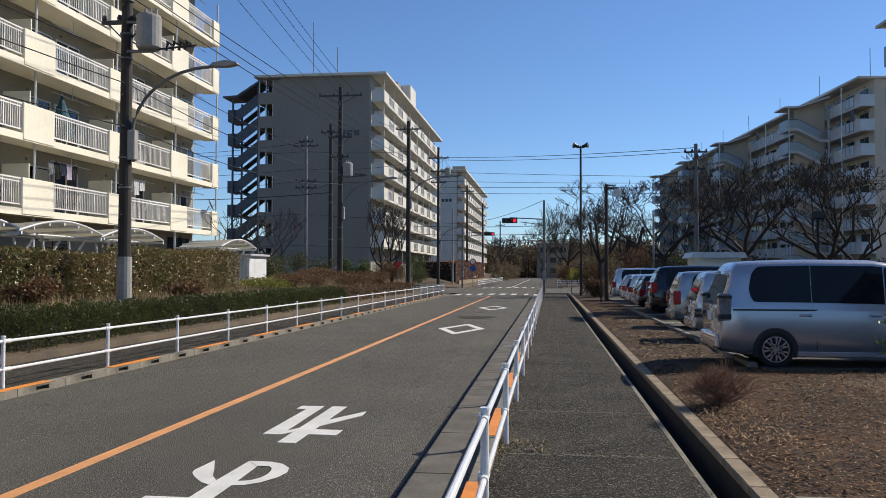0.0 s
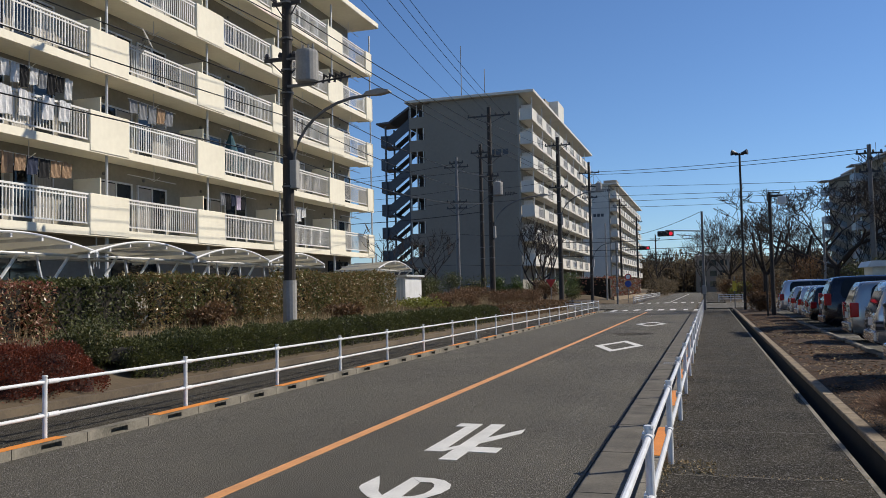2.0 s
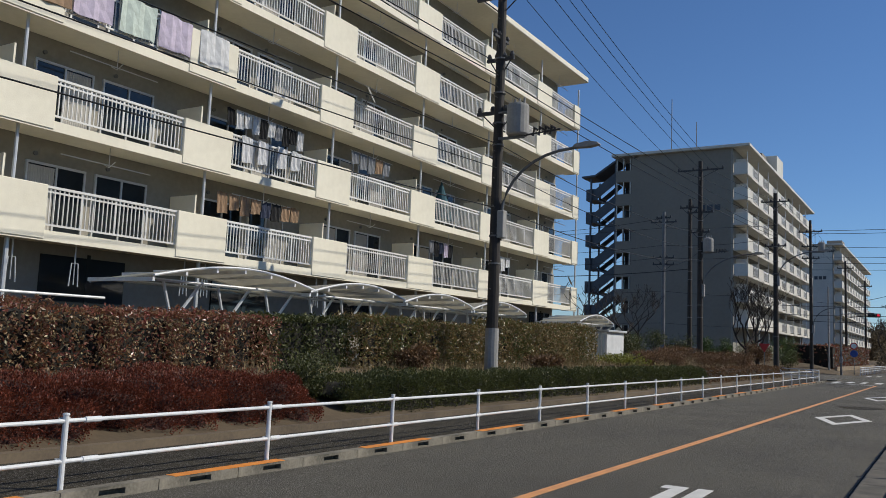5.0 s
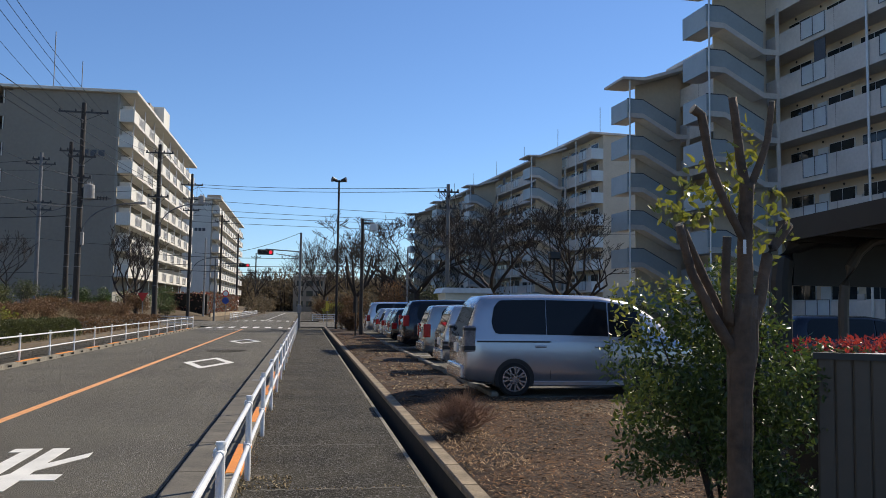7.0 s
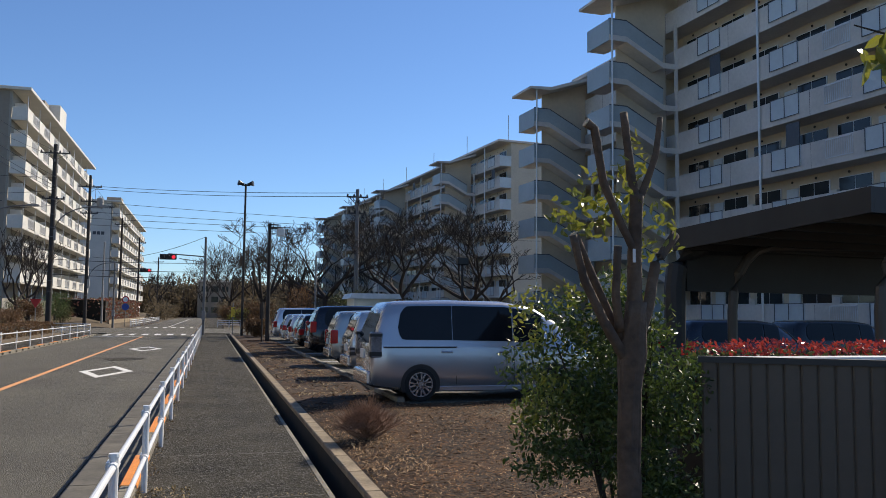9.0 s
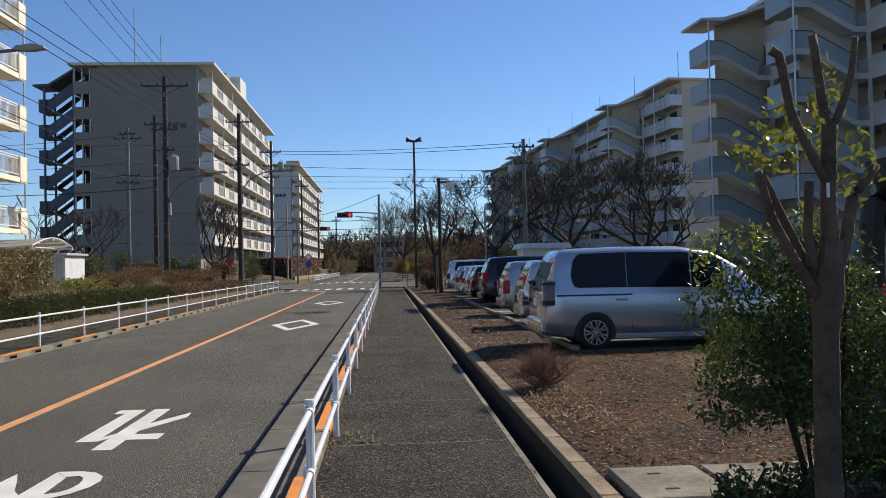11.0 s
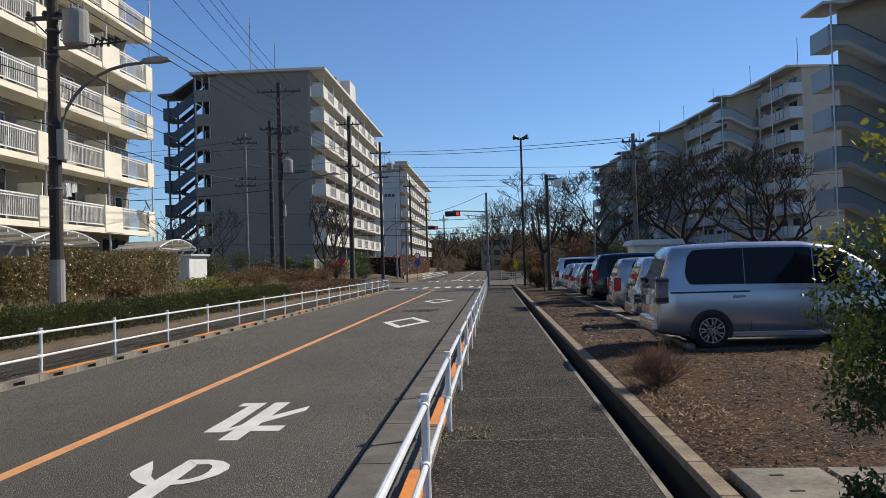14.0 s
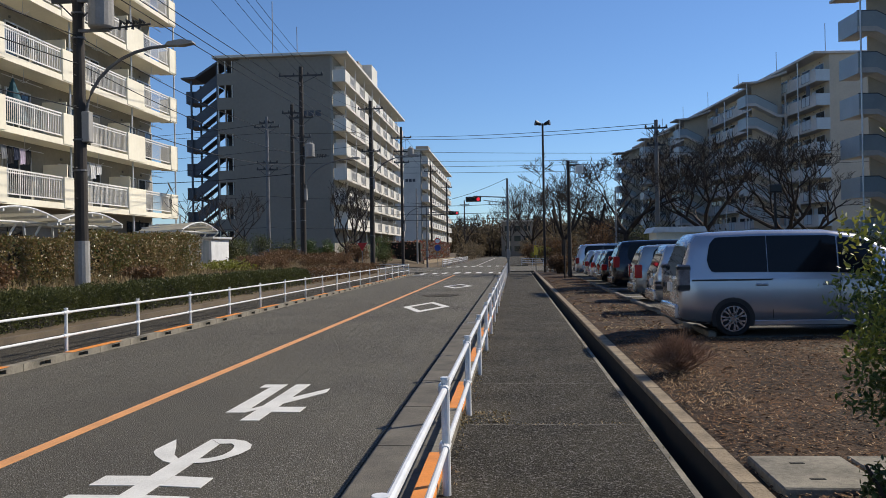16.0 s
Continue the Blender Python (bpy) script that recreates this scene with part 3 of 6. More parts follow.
# ---------- apartment blocks with balconies ----------
H = 2.73
def balcony_block(name, at, length, depth, floors, z_first, bay, panel_w, wall, recess, front_panel, label, rz=0, first_gap=0.0, laundry=False, end_first=False, roof_z=None):
    """Front (balconies) faces +x at x=0; y runs along the front; z_first: floor of the lowest balcony level."""
    b = thing(name, at, label, "apartment block", rz=rz)
    top = z_first + H * floors + 0.05
    back = -1.45
    g = Geo().box(back - depth, 0.05, -1, back - 0.25, length - 0.05, top)
    part("wall", g, wall, b)
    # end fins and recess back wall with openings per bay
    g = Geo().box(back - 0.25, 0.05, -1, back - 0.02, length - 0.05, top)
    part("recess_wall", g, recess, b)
    r = part("roof", Geo().rbox(back - depth - 0.5, -0.45, top, 0.35, length + 0.45, top + 0.32, 0.03, 1), front_panel, b)
    n = int(round(length / bay))
    slab = Geo().box(back, 0, -0.16, 0.0, length, 0.0).box(-0.09, 0, -0.26, 0.02, length, -0.0)
    slab = slab.mesh("balcony_slab", front_panel)
    solidp = Geo().rbox(-0.12, 0, -0.22, 0.05, panel_w, 1.12, 0.015, 1).mesh("balcony_panel", front_panel)
    rail_w = bay - panel_w
    rg = Geo()
    for h, e in ((0.12, 0.02), (1.05, 0.032), (0.94, 0.016)):
        rg.box(-0.05 - e, 0, h, -0.05 + e, rail_w, h + 0.03 + e)
    k = int(rail_w / 0.125)
    for i in range(k + 1):
        y = rail_w * i / k
        w = 0.028 if i % 8 == 0 else 0.013
        rg.box(-0.062, y - w, 0.12, -0.038, y + w, 1.06)
    rg = rg.mesh("balcony_rail", BALRAIL)
    part_g = Geo().box(back, -0.025, 0.0, -0.35, 0.025, 1.75).mesh("partition", front_panel)
    pipe = Geo().tube([(-0.3, 0, 0), (-0.3, 0, H)], 0.045, 8).mesh("drain_pipe", ALU)
    fr = Geo()
    fr.box(0, 0, 0, 0.07, 1.75, 0.06).box(0, 0, 1.84, 0.07, 1.75, 1.9).box(0, 0, 0.06, 0.07, 0.05, 1.84).box(0, 1.7, 0.06, 0.07, 1.75, 1.84).box(0, 0.85, 0.06, 0.07, 0.9, 1.84)
    fr = fr.mesh("window", ALU)
    pane = Geo().box(0.015, 0.05, 0.06, 0.03, 1.7, 1.84).mesh("pane", GLASS)
    cur = Geo()
    cur.prism([(0.034 + 0.014 * (i % 2), 0.06 + 0.033 * i) for i in range(24)] + [(0.031, 0.82), (0.031, 0.06)], "z", 0.08, 1.8)
    cur = cur.mesh("curtain", CURTAIN)
    hook = Geo().tube([(-0.45, 0, H - 0.2), (-0.45, 0, H - 0.75)], 0.014, 5).tube([(-0.7, 0, H - 0.62), (-0.45, 0, H - 0.75), (-0.2, 0, H - 0.62)], 0.012, 5)
    hook.tube([(-0.5, -1.4, H - 0.66), (-0.5, 1.4, H - 0.68)], 0.016, 6)
    hook = hook.mesh("drying_pole", ALU)
    vent = Geo().tube([(back - 0.02, 0, 0), (back + 0.04, 0, 0)], 0.06, 8).mesh("vent_cap", POLE_G)
    ys = [first_gap + bay * i for i in range(n + 2)]
    for f in range(floors):
        z = z_first + H * f
        part("balcony_slab", slab, None, b, at=(0, 0, z))
        for i, y in enumerate(ys):
            if y + panel_w <= length + 0.01:
                part("balcony_panel", solidp, None, b, at=(0, y, z))
            if y + bay <= length + 0.6:
                rr = part("balcony_rail", rg, None, b, at=(0, y + panel_w, z))
                part("partition", part_g, None, b, at=(0, y + panel_w * 0.5, z))
                part("drain_pipe", pipe, None, b, at=(0, y + panel_w * 0.62, z - 0.1))
                part("vent_cap", vent, None, b, at=(0, y + panel_w + 0.5, z + 2.15))
                part("vent_cap", vent, None, b, at=(0, y + panel_w + 2.7, z + 2.15))
                for o in (0.25, 2.3):
                    w = part("window", fr, None, b, at=(back - 0.02, y + panel_w + o, z + 0.04))
                    part("pane", pane, None, w)
                    if (i * 7 + f * 3 + int(o * 2)) % 3:
                        part("curtain", cur, None, w, at=(0, 0.85 * ((i + f) % 2), 0))
                if laundry:
                    part("drying_pole", hook, None, b, at=(0, y + panel_w + 2.0, z))
    # end stubs
    stub = Geo().rbox(-0.9, -0.14, -0.22, 0.05, 0.0, 1.12, 0.015, 1).rbox(-0.12, -0.9, -0.22, 0.05, 0.0, 1.12, 0.015, 1).mesh("balcony_panel", front_panel)
    for f in range(floors):
        part("balcony_panel", stub, None, b, at=(0, length + 0.02, z_first + H * f))
        if end_first:
            part("balcony_panel", Geo().rbox(-1.4, 0, -0.22, -0.1, 0.12, 1.12, 0.015, 1), front_panel, b, at=(0, -0.02, z_first + H * f))
    # ground storey posts
    for y in ys:
        if y < length:
            part("drain_pipe", Geo().tube([(-0.3, y + panel_w * 0.62, -0.5), (-0.3, y + panel_w * 0.62, z_first)], 0.06, 8), ALU, b)
    return b

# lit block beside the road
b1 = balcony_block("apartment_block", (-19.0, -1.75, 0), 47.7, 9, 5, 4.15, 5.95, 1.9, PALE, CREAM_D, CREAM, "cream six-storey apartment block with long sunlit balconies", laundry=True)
for f in range(8):
    y = 2.4 + 5.95 * f
    w = part("window", Geo().box(-1.46, y + 0.4, 2.0, -1.40, y + 3.0, 3.7).box(-1.40, y + 1.75, 2.0, -1.38, y + 1.85, 3.8), GLASS, b1)
part("ground_rail", Geo().tube([(0.1, 2.5, 2.56), (0.1, 15.6, 2.6)], 0.035, 8), RAIL, b1, "white handrail above the hedge")
for y in (6.6, 7.5, 12.5, 13.3, 15.0, 18.6, 19.4, 24.6):
    hk = Geo().tube([(-0.4, y, 3.95), (-0.4, y, 3.45)], 0.022, 6).tube([(-0.4, y - 0.13, 2.85), (-0.4, y - 0.09, 3.45), (-0.4, y + 0.09, 3.45), (-0.4, y + 0.13, 2.85)], 0.018, 5).tube([(-0.4, y, 3.45), (-0.4, y, 2.9)], 0.014, 5)
    part("drying_hook", hk, ALU, b1, "forked steel hook for a drying pole")
pp = Geo().tube([(-0.2, 47.95, 0), (-0.2, 47.95, 17.4)], 0.05, 8)
part("drain_pipe", pp, ALU, b1)
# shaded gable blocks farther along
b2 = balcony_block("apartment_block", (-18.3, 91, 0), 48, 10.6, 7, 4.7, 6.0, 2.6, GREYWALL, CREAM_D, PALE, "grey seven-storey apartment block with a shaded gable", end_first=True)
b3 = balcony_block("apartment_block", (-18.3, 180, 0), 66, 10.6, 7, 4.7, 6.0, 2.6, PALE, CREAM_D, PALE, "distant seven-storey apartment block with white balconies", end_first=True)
part("roof_house", Geo().rbox(-2.7, 20, 23.9, -0.35, 24.5, 27.2, 0.03, 1), PALE, b2)
for b, L in ((b2, 48), (b3, 66)):
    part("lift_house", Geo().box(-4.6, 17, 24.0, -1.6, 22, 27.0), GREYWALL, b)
    for y in (3, 14, 33):
        part("aerial", Geo().tube([(-9, y, 23.9), (-9, y, 31)], 0.05, 5), POLE_G, b)
    for k in range(3):
        part("number_bar", Geo().box(-5.0 + 0.8 * k, -0.02, 17.1, -4.4 + 0.8 * k, 0.06, 17.75), STEEL, b)

def stair_tower(b, x_in, y0, y1, x_out, z0, floors, wall, panel, sign, pole=True, flip=False, land=1.25, foot=1.1, drop=0.0):
    """Half-turn stairs out of a gallery; sign: which way out is (-1: towards -x)."""
    s = sign
    def X(v):
        return x_in + s * v
    L = abs(x_out - x_in)
    t = part("stair_tower", Geo().box(min(X(0), X(0.2)), y0 + 0.02, z0 - 1.5, max(X(0), X(0.2)), y0 + 0.14, z0 + floors * H), wall, b)
    for f in range(floors):
        z = z0 + H * f
        hz = z + H / 2 - drop
        for side, lo, hi in ((y0, z + H if flip else z, hz), (y1, z if flip else z + H, hz)):
            poly = [(X(0.02), lo - 0.22), (X(foot), lo - 0.22), (X(L - land), hz - 0.22), (X(L), hz - 0.22), (X(L), hz + 0.12), (X(L - land), hz + 0.12), (X(foot), lo + 0.12), (X(0.02), lo + 0.12)]
            part("stair_stringer", Geo().prism(poly, "y", side, side + 0.12), wall, t)
            if flip and side == y1:
                continue
            poly = [(X(foot), lo + 0.13), (X(L - land), hz + 0.13), (X(L), hz + 0.13), (X(L), hz + 1.12), (X(L - land), hz + 1.12), (X(foot), lo + 1.12)]
            part("stair_parapet", Geo().prism(poly, "y", side + 0.02, side + 0.08), panel, t)
        if not flip:
            part("stair_rail", Geo().prism([(X(foot), z + 1.12), (X(L - land), hz + 1.12), (X(L), hz + 1.12), (X(L), hz + 1.18), (X(L - land), hz + 1.18), (X(foot), z + 1.18)], "y", y0, y0 + 0.09), STEEL, t)
        part("landing", Geo().box(min(X(L - land), X(L)), y0 + 0.13, hz - 0.2, max(X(L - land), X(L)), y1, hz), wall, t)
        part("landing_parapet", Geo().box(min(X(L - 0.06), X(L + 0.02)), y0 + 0.001, hz - 0.24, max(X(L - 0.06), X(L + 0.02)), y1 + 0.119, hz + 1.12), panel, t)
        part("flight_slab", Geo().prism([(X(foot), z - 0.2), (X(L - land), hz - 0.2), (X(L - land), hz - 0.05), (X(foot), z - 0.05)], "y", y0 + 0.121, (y0 + y1) / 2), wall, t)
        part("flight_slab", Geo().prism([(X(foot), z + H - 0.2), (X(L - land), hz - 0.2), (X(L - land), hz - 0.05), (X(foot), z + H - 0.05)], "y", (y0 + y1) / 2 + 0.01, y1), wall, t)
        if flip:
            continue
        st = Geo()
        for i in range(7):
            st.box(min(X(foot + i * (L - land - foot) / 7), X(foot + (i + 1) * (L - land - foot) / 7)), y0 + 0.13, z + (i + 0.2) * H / 14, max(X(foot + i * (L - land - foot) / 7), X(foot + (i + 1) * (L - land - foot) / 7)), (y0 + y1) / 2 - 0.06, z + (i + 1) * H / 14)
        part("steps", st, wall, t)
    top = z0 + H * floors - H / 2 - drop
    up = z0 + H * floors + 2.4
    part("stair_roof", Geo().prism([(X(0.05), up + 0.2), (X(L - land), top + 2.75), (X(L + 0.5), top + 2.65), (X(L + 0.5), top + 2.48), (X(L - land), top + 2.5), (X(0.05), up - 0.05)], "y", y0 - 0.35, y1 + 0.35), wall, t)
    if not flip:
        part("core_wall", Geo().prism([(X(0.06), z0 - 1.5), (X(L - land), z0 - 1.5), (X(L - land), top + 2.49), (X(0.06), up - 0.06)], "y", (y0 + y1) / 2 - 0.05, (y0 + y1) / 2 + 0.05), SHADE, t)
    if pole:
        part("stair_pole", Geo().tube([(X(L - 0.15), y0 - 0.08, z0 - 1.5), (X(L - 0.15), y0 - 0.08, top + 2.5)], 0.06, 8), ALU, t)

for b, fl, L in ((b2, 7, 48), (b3, 7, 66)):
    stair_tower(b, -14.62, 0.6, 3.2, -18.4, 4.7 - H, fl, STEEL, STEEL, -1, False, True, 1.15, 0.3, 0.4)
    part("gallery_roof", Geo().rbox(-15.0, -0.45, 23.86, -12.56, L + 0.45, 24.17, 0.03, 1), PALE, b)
    part("gallery_back", Geo().box(-12.6, 1.5, -1, -12.06, L - 0.1, 23.85).box(-14.6, 3.4, -1, -12.6, 3.6, 23.85), STEEL, b)
    for x in (-14.72, -17.75):
        for y in (0.45, 3.3):
            part("stair_column", Geo().tube([(x, y, -1), (x, y, 23.2 if x > -15 else 21.6)], 0.13, 8), STEEL, b)
    for f in range(fl + 1):
        z = 4.7 - H + H * f
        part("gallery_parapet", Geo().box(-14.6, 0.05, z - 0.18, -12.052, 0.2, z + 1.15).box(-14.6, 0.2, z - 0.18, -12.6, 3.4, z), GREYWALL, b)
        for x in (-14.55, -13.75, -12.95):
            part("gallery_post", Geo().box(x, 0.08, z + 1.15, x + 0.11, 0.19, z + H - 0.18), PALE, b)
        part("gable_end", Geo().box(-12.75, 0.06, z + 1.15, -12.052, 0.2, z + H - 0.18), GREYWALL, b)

def gallery_block(at, rz, length, floors, z0, towers, label, seg_panels=True, depth=9, tower_d=5.0, end_white=False):
    """Front (open galleries) faces -x at x=0; y runs along the front."""
    b = thing("apartment_block", at, label, "apartment block", rz=rz)
    top = z0 + floors * H + 0.1
    part("wall", Geo().box(1.5, 0, -1, depth, length, top), SHADE, b)
    part("roof", Geo().rbox(-0.35, -0.3, top, depth + 0.4, length + 0.3, top + 0.28, 0.03, 1), PARAPET, b)
    nb = int(length / 6.2)
    par = Geo().box(0, 0, -0.22, 0.12, length, 1.12).box(0.12, 0, -0.2, 1.5, length, 0).mesh("gallery_parapet", PARAPET)
    pan = Geo().rbox(-0.05, 0, 0.05, 0.02, 2.1, 1.16, 0.01, 1).mesh("parapet_sheet", PANEL)
    edge = Geo()
    for y in (0, 1.03, 2.06):
        edge.box(-0.075, y, 0.04, -0.052, y + 0.04, 1.18)
    edge.box(-0.075, 0.04, 0.04, -0.052, 2.06, 0.07).box(-0.075, 0.04, 1.14, -0.052, 2.06, 1.18)
    edge = edge.mesh("sheet_frame", STEEL)
    win = Geo().box(1.44, 0, 0, 1.52, 2.1, 0.95).mesh("window", ALU)
    pane = Geo().box(1.42, 0.05, 0.05, 1.45, 1.02, 0.9).box(1.42, 1.08, 0.05, 1.45, 2.05, 0.9).mesh("pane", GLASS)
    door = Geo().box(1.43, 0, 0, 1.52, 0.85, 1.95).mesh("door", PANEL)
    rail = Geo().box(-0.06, 0, 0.1, -0.02, 1.7, 0.15).box(-0.06, 0, 1.0, -0.02, 1.7, 1.05)
    for i in range(14):
        rail.box(-0.05, 0.13 * i, 0.12, -0.03, 0.13 * i + 0.025, 1.02)
    rail = rail.mesh("gallery_rail", ALU)
    meter = Geo().box(1.3, 0, 0.3, 1.5, 0.5, 1.5).mesh("meter_box", PARAPET)
    vent = Geo().tube([(1.44, 0, 0), (1.40, 0, 0)], 0.07, 8).mesh("vent_cap", TRIM)
    joint = Geo().box(-0.004, 0, -0.2, 0.0, 0.02, 1.1).mesh("joint", TRIM)
    screen = Geo().box(0.02, 0, 1.13, 0.06, 0.95, 2.4).mesh("wind_screen", STEEL)
    pipe = Geo().tube([(-0.12, 0, -1), (-0.12, 0, top)], 0.07, 8).mesh("drain_pipe", ALU)
    for f in range(floors):
        z = z0 + H * f
        part("gallery_parapet", par, None, b, at=(0, 0, z))
        for i in range(nb):
            y = 1.2 + 6.2 * i
            part("sheet_frame", edge, None, part("parapet_sheet", pan, None, b, at=(0, y + 0.4, z)))
            if i % 3 == 1:
                part("gallery_rail", rail, None, b, at=(0, y + 3.2, z))
            if f > 3 and (i + f) % 3 == 0:
                part("wind_screen", screen, None, b, at=(0, y + 0.5, z))
            for o in (0.0, 3.5):
                w = part("window", win, None, b, at=(0, y + o, z + 1.15))
                part("pane", pane, None, w)
            for o in (0.9, 2.6, 4.9):
                part("vent_cap", vent, None, b, at=(0, y + o, z + 2.3))
            part("joint", joint, None, b, at=(0, y + 5.9, z))
            part("door", door, None, b, at=(0, y + 2.2, z))
            part("meter_box", meter, None, b, at=(0, y + 5.6, z))
    for i in range(nb // 2 + 1):
        part("drain_pipe", pipe, None, b, at=(0, 4.5 + 12.4 * i, 0))
    for y in range(4, int(length), 14):
        part("aerial", Geo().tube([(3, y, top), (3, y, top + 4.5)], 0.04, 5), POLE_G, b)
    part("end_wall", Geo().box(0.02, length - 0.14, -1, 1.5, length - 0.001, top), SHADE, b)
    for s in towers:
        stair_tower(b, 0, s, s + 2.6, -tower_d, z0, floors - 1, PARAPET, STAIR_P, -1)
    if end_white:
        for f in range(1, floors):
            part("end_panel", Geo().box(-0.06, -0.08, z0 + H * f - 0.2, 1.5, 0.0, z0 + H * f + 1.1), PANEL, b)
    return b
b5 = gallery_block((30.1, 22.0, 0), 4.0, 26.6, 9, -1.35, (24.4,), "shaded grey apartment block with open galleries and stair tower")
b5b = gallery_block((28.4, 48.9, 0), 4.0, 11.0, 8, -1.7, (8.4,), "shaded seven-storey apartment block wing with stair tower")
b4 = gallery_block((34.3, 97, 0), 5.4, 86, 8, 1.4, (8, 36, 58, 80), "long shaded apartment block with galleries and four stair towers", end_white=True)
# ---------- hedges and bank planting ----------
# dark maroon filler, inner shade of the maroon hedge put into its colour
RED_HEART = mat("maroon_shade_core", (0.055, 0.018, 0.012), (0.02, 0.008, 0.006), 0.95, scale=6, fine=40, bump=1.0, bump_scale=40)
def hedge(name, x0, y0, z0, x1, y1, z1, m, count, leaf, label, group="", core=0.2, category="hedge", dense=1.35, grow=1.45, pale=0.0, heart=None):
    h = thing(name, ((x0 + x1) / 2, y0, z0), label, category, group)
    w, l, t = (x1 - x0), (y1 - y0), (z1 - z0)
    g = Geo()
    nx, ny = 3, max(2, int(l / 0.5))
    def hump(i, j):
        return noise.noise(Vector((x0 + i * 0.9, (y0 + j * 0.5) * 0.8, z0))) * 0.10
    for k in range(2):
        for j in range(ny + 1):
            for i in range(nx + 1):
                g.v.append((-w / 2 + core + (w - 2 * core) * i / nx, core + (l - 2 * core) * j / ny, 0.0 if k == 0 else t - min(core, 0.14) + hump(i, j)))
    A, B = nx + 1, (nx + 1) * (ny + 1)
    for j in range(ny):
        for i in range(nx):
            g.f.append((B + j * A + i, B + j * A + i + 1, B + (j + 1) * A + i + 1, B + (j + 1) * A + i))
        for i in (0, nx):
            g.f.append((j * A + i, (j + 1) * A + i, B + (j + 1) * A + i, B + j * A + i))
    for j in (0, ny):
        for i in range(nx):
            g.f.append((j * A + i, j * A + i + 1, B + j * A + i + 1, B + j * A + i))
    # added solid inside the leaves, coloured as their inner shade
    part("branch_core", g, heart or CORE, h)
    f = Geo()
    steps = max(1, int(l / 1.5))
    for i in range(steps):
        dz, dx = 0.10 * noise.noise(Vector((y0 + i * 1.5, x0, 3.0))), 0.12 * noise.noise(Vector((y0 + i * 1.5, x0, 9.0)))
        leaves(f, (dx, l * (i + 0.5) / steps, t / 2 + dz), (w, l / steps * 1.12, t + 2 * dz), int(count * dense) // steps, leaf * grow, RND)
    part("foliage", f, m, h)
    if pale:
        f = Geo()
        for i in range(steps):
            leaves(f, (0.02, l * (i + 0.5) / steps, t * 0.42), (w, l / steps * 1.1, t * 0.9), int(count * pale * (1 + 0.8 * noise.noise(Vector((y0 + i * 1.1, 4.0, 1.0))))) // steps, leaf, RND)
        part("dry_foliage", f, HEDGE_P, h, "pale dry leaves")
    return h
def mound(x0, y0, x1, y1, z0, tall, m, count, leaf, label, heart, lumps=0.16, seed=1, square=0.45):
    """A clipped low hedge with a rounded, lumpy section."""
    h = thing("clipped_hedge", ((x0 + x1) / 2, y0, z0), label, "hedge", "low hedges")
    w, l = (x1 - x0) / 2, y1 - y0
    rnd = np.random.default_rng(seed)
    ph = rnd.uniform(0, 6.28, 10)
    def swell(u, y):
        k = sum(np.sin(y * f + ph[i] + 2.2 * np.cos(u * (1 + i % 3) + ph[i + 5])) for i, f in enumerate((1.3, 2.1, 3.4, 5.2, 7.7)))
        tier = 0.5 * np.abs(np.sin(u * 4.5 + y * 0.9 + ph[2]))
        return 1 + lumps * (k / 3 + tier - 0.3)
    def skin(u, y, scale):
        ends = np.clip(np.minimum(y, l - y) / 0.5, 0.0, 1) ** 0.5
        r = swell(u, y) * scale
        return w * np.sign(np.cos(u)) * np.abs(np.cos(u)) ** square * r * (0.6 + 0.4 * ends), tall * np.abs(np.sin(u)) ** square * r * (0.35 + 0.65 * ends)
    g = Geo()
    ny, nu = max(4, int(l / 0.22)), 16
    for j in range(ny + 1):
        for i in range(nu + 1):
            y = 0.12 + (l - 0.24) * j / ny
            x, z = skin(np.float64(math.pi * i / nu), np.float64(y), 0.86)
            g.v.append((float(x), y, float(z) - 0.02))
    A = nu + 1
    g.f = [(j * A + i, j * A + i + 1, (j + 1) * A + i + 1, (j + 1) * A + i) for j in range(ny) for i in range(nu)]
    g.smooth = True
    # added solid under the leaf skin, coloured as its inner shade
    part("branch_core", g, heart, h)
    u = rnd.uniform(0.0, math.pi, count)
    y = rnd.uniform(0, l, count)
    x, z = skin(u, y, rnd.uniform(0.86, 1.03, count))
    p = np.stack([x, y, z], 1)
    d = np.stack([np.cos(u) * 0.8, np.zeros(count), np.sin(u) + 0.2], 1) + rnd.normal(0, 0.55, (count, 3))
    d /= np.linalg.norm(d, axis=1)[:, None]
    e = np.cross(d, rnd.normal(size=(count, 3)))
    e /= np.linalg.norm(e, axis=1)[:, None]
    ln = leaf * rnd.uniform(0.6, 1.4, count)[:, None]
    f = Geo()
    f.v = np.stack([p, p + d * ln * 0.5 + e * ln * 0.24, p + d * ln, p + d * ln * 0.5 - e * ln * 0.24], 1).reshape(-1, 3).tolist()
    f.f = np.arange(count * 4).reshape(-1, 4).tolist()
    part("foliage", f, m, h)
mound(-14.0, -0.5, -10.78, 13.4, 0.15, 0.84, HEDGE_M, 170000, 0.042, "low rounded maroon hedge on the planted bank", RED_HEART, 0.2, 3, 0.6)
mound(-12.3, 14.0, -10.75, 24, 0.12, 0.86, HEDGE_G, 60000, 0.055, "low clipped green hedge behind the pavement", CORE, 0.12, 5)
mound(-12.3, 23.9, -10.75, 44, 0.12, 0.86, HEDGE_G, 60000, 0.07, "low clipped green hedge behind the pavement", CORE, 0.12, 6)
hedge("clipped_hedge", -12.6, 44.2, 0.15, -10.8, 66, 0.95, BROWN_L, 8000, 0.10, "low dry brown hedge near the junction", "low hedges")
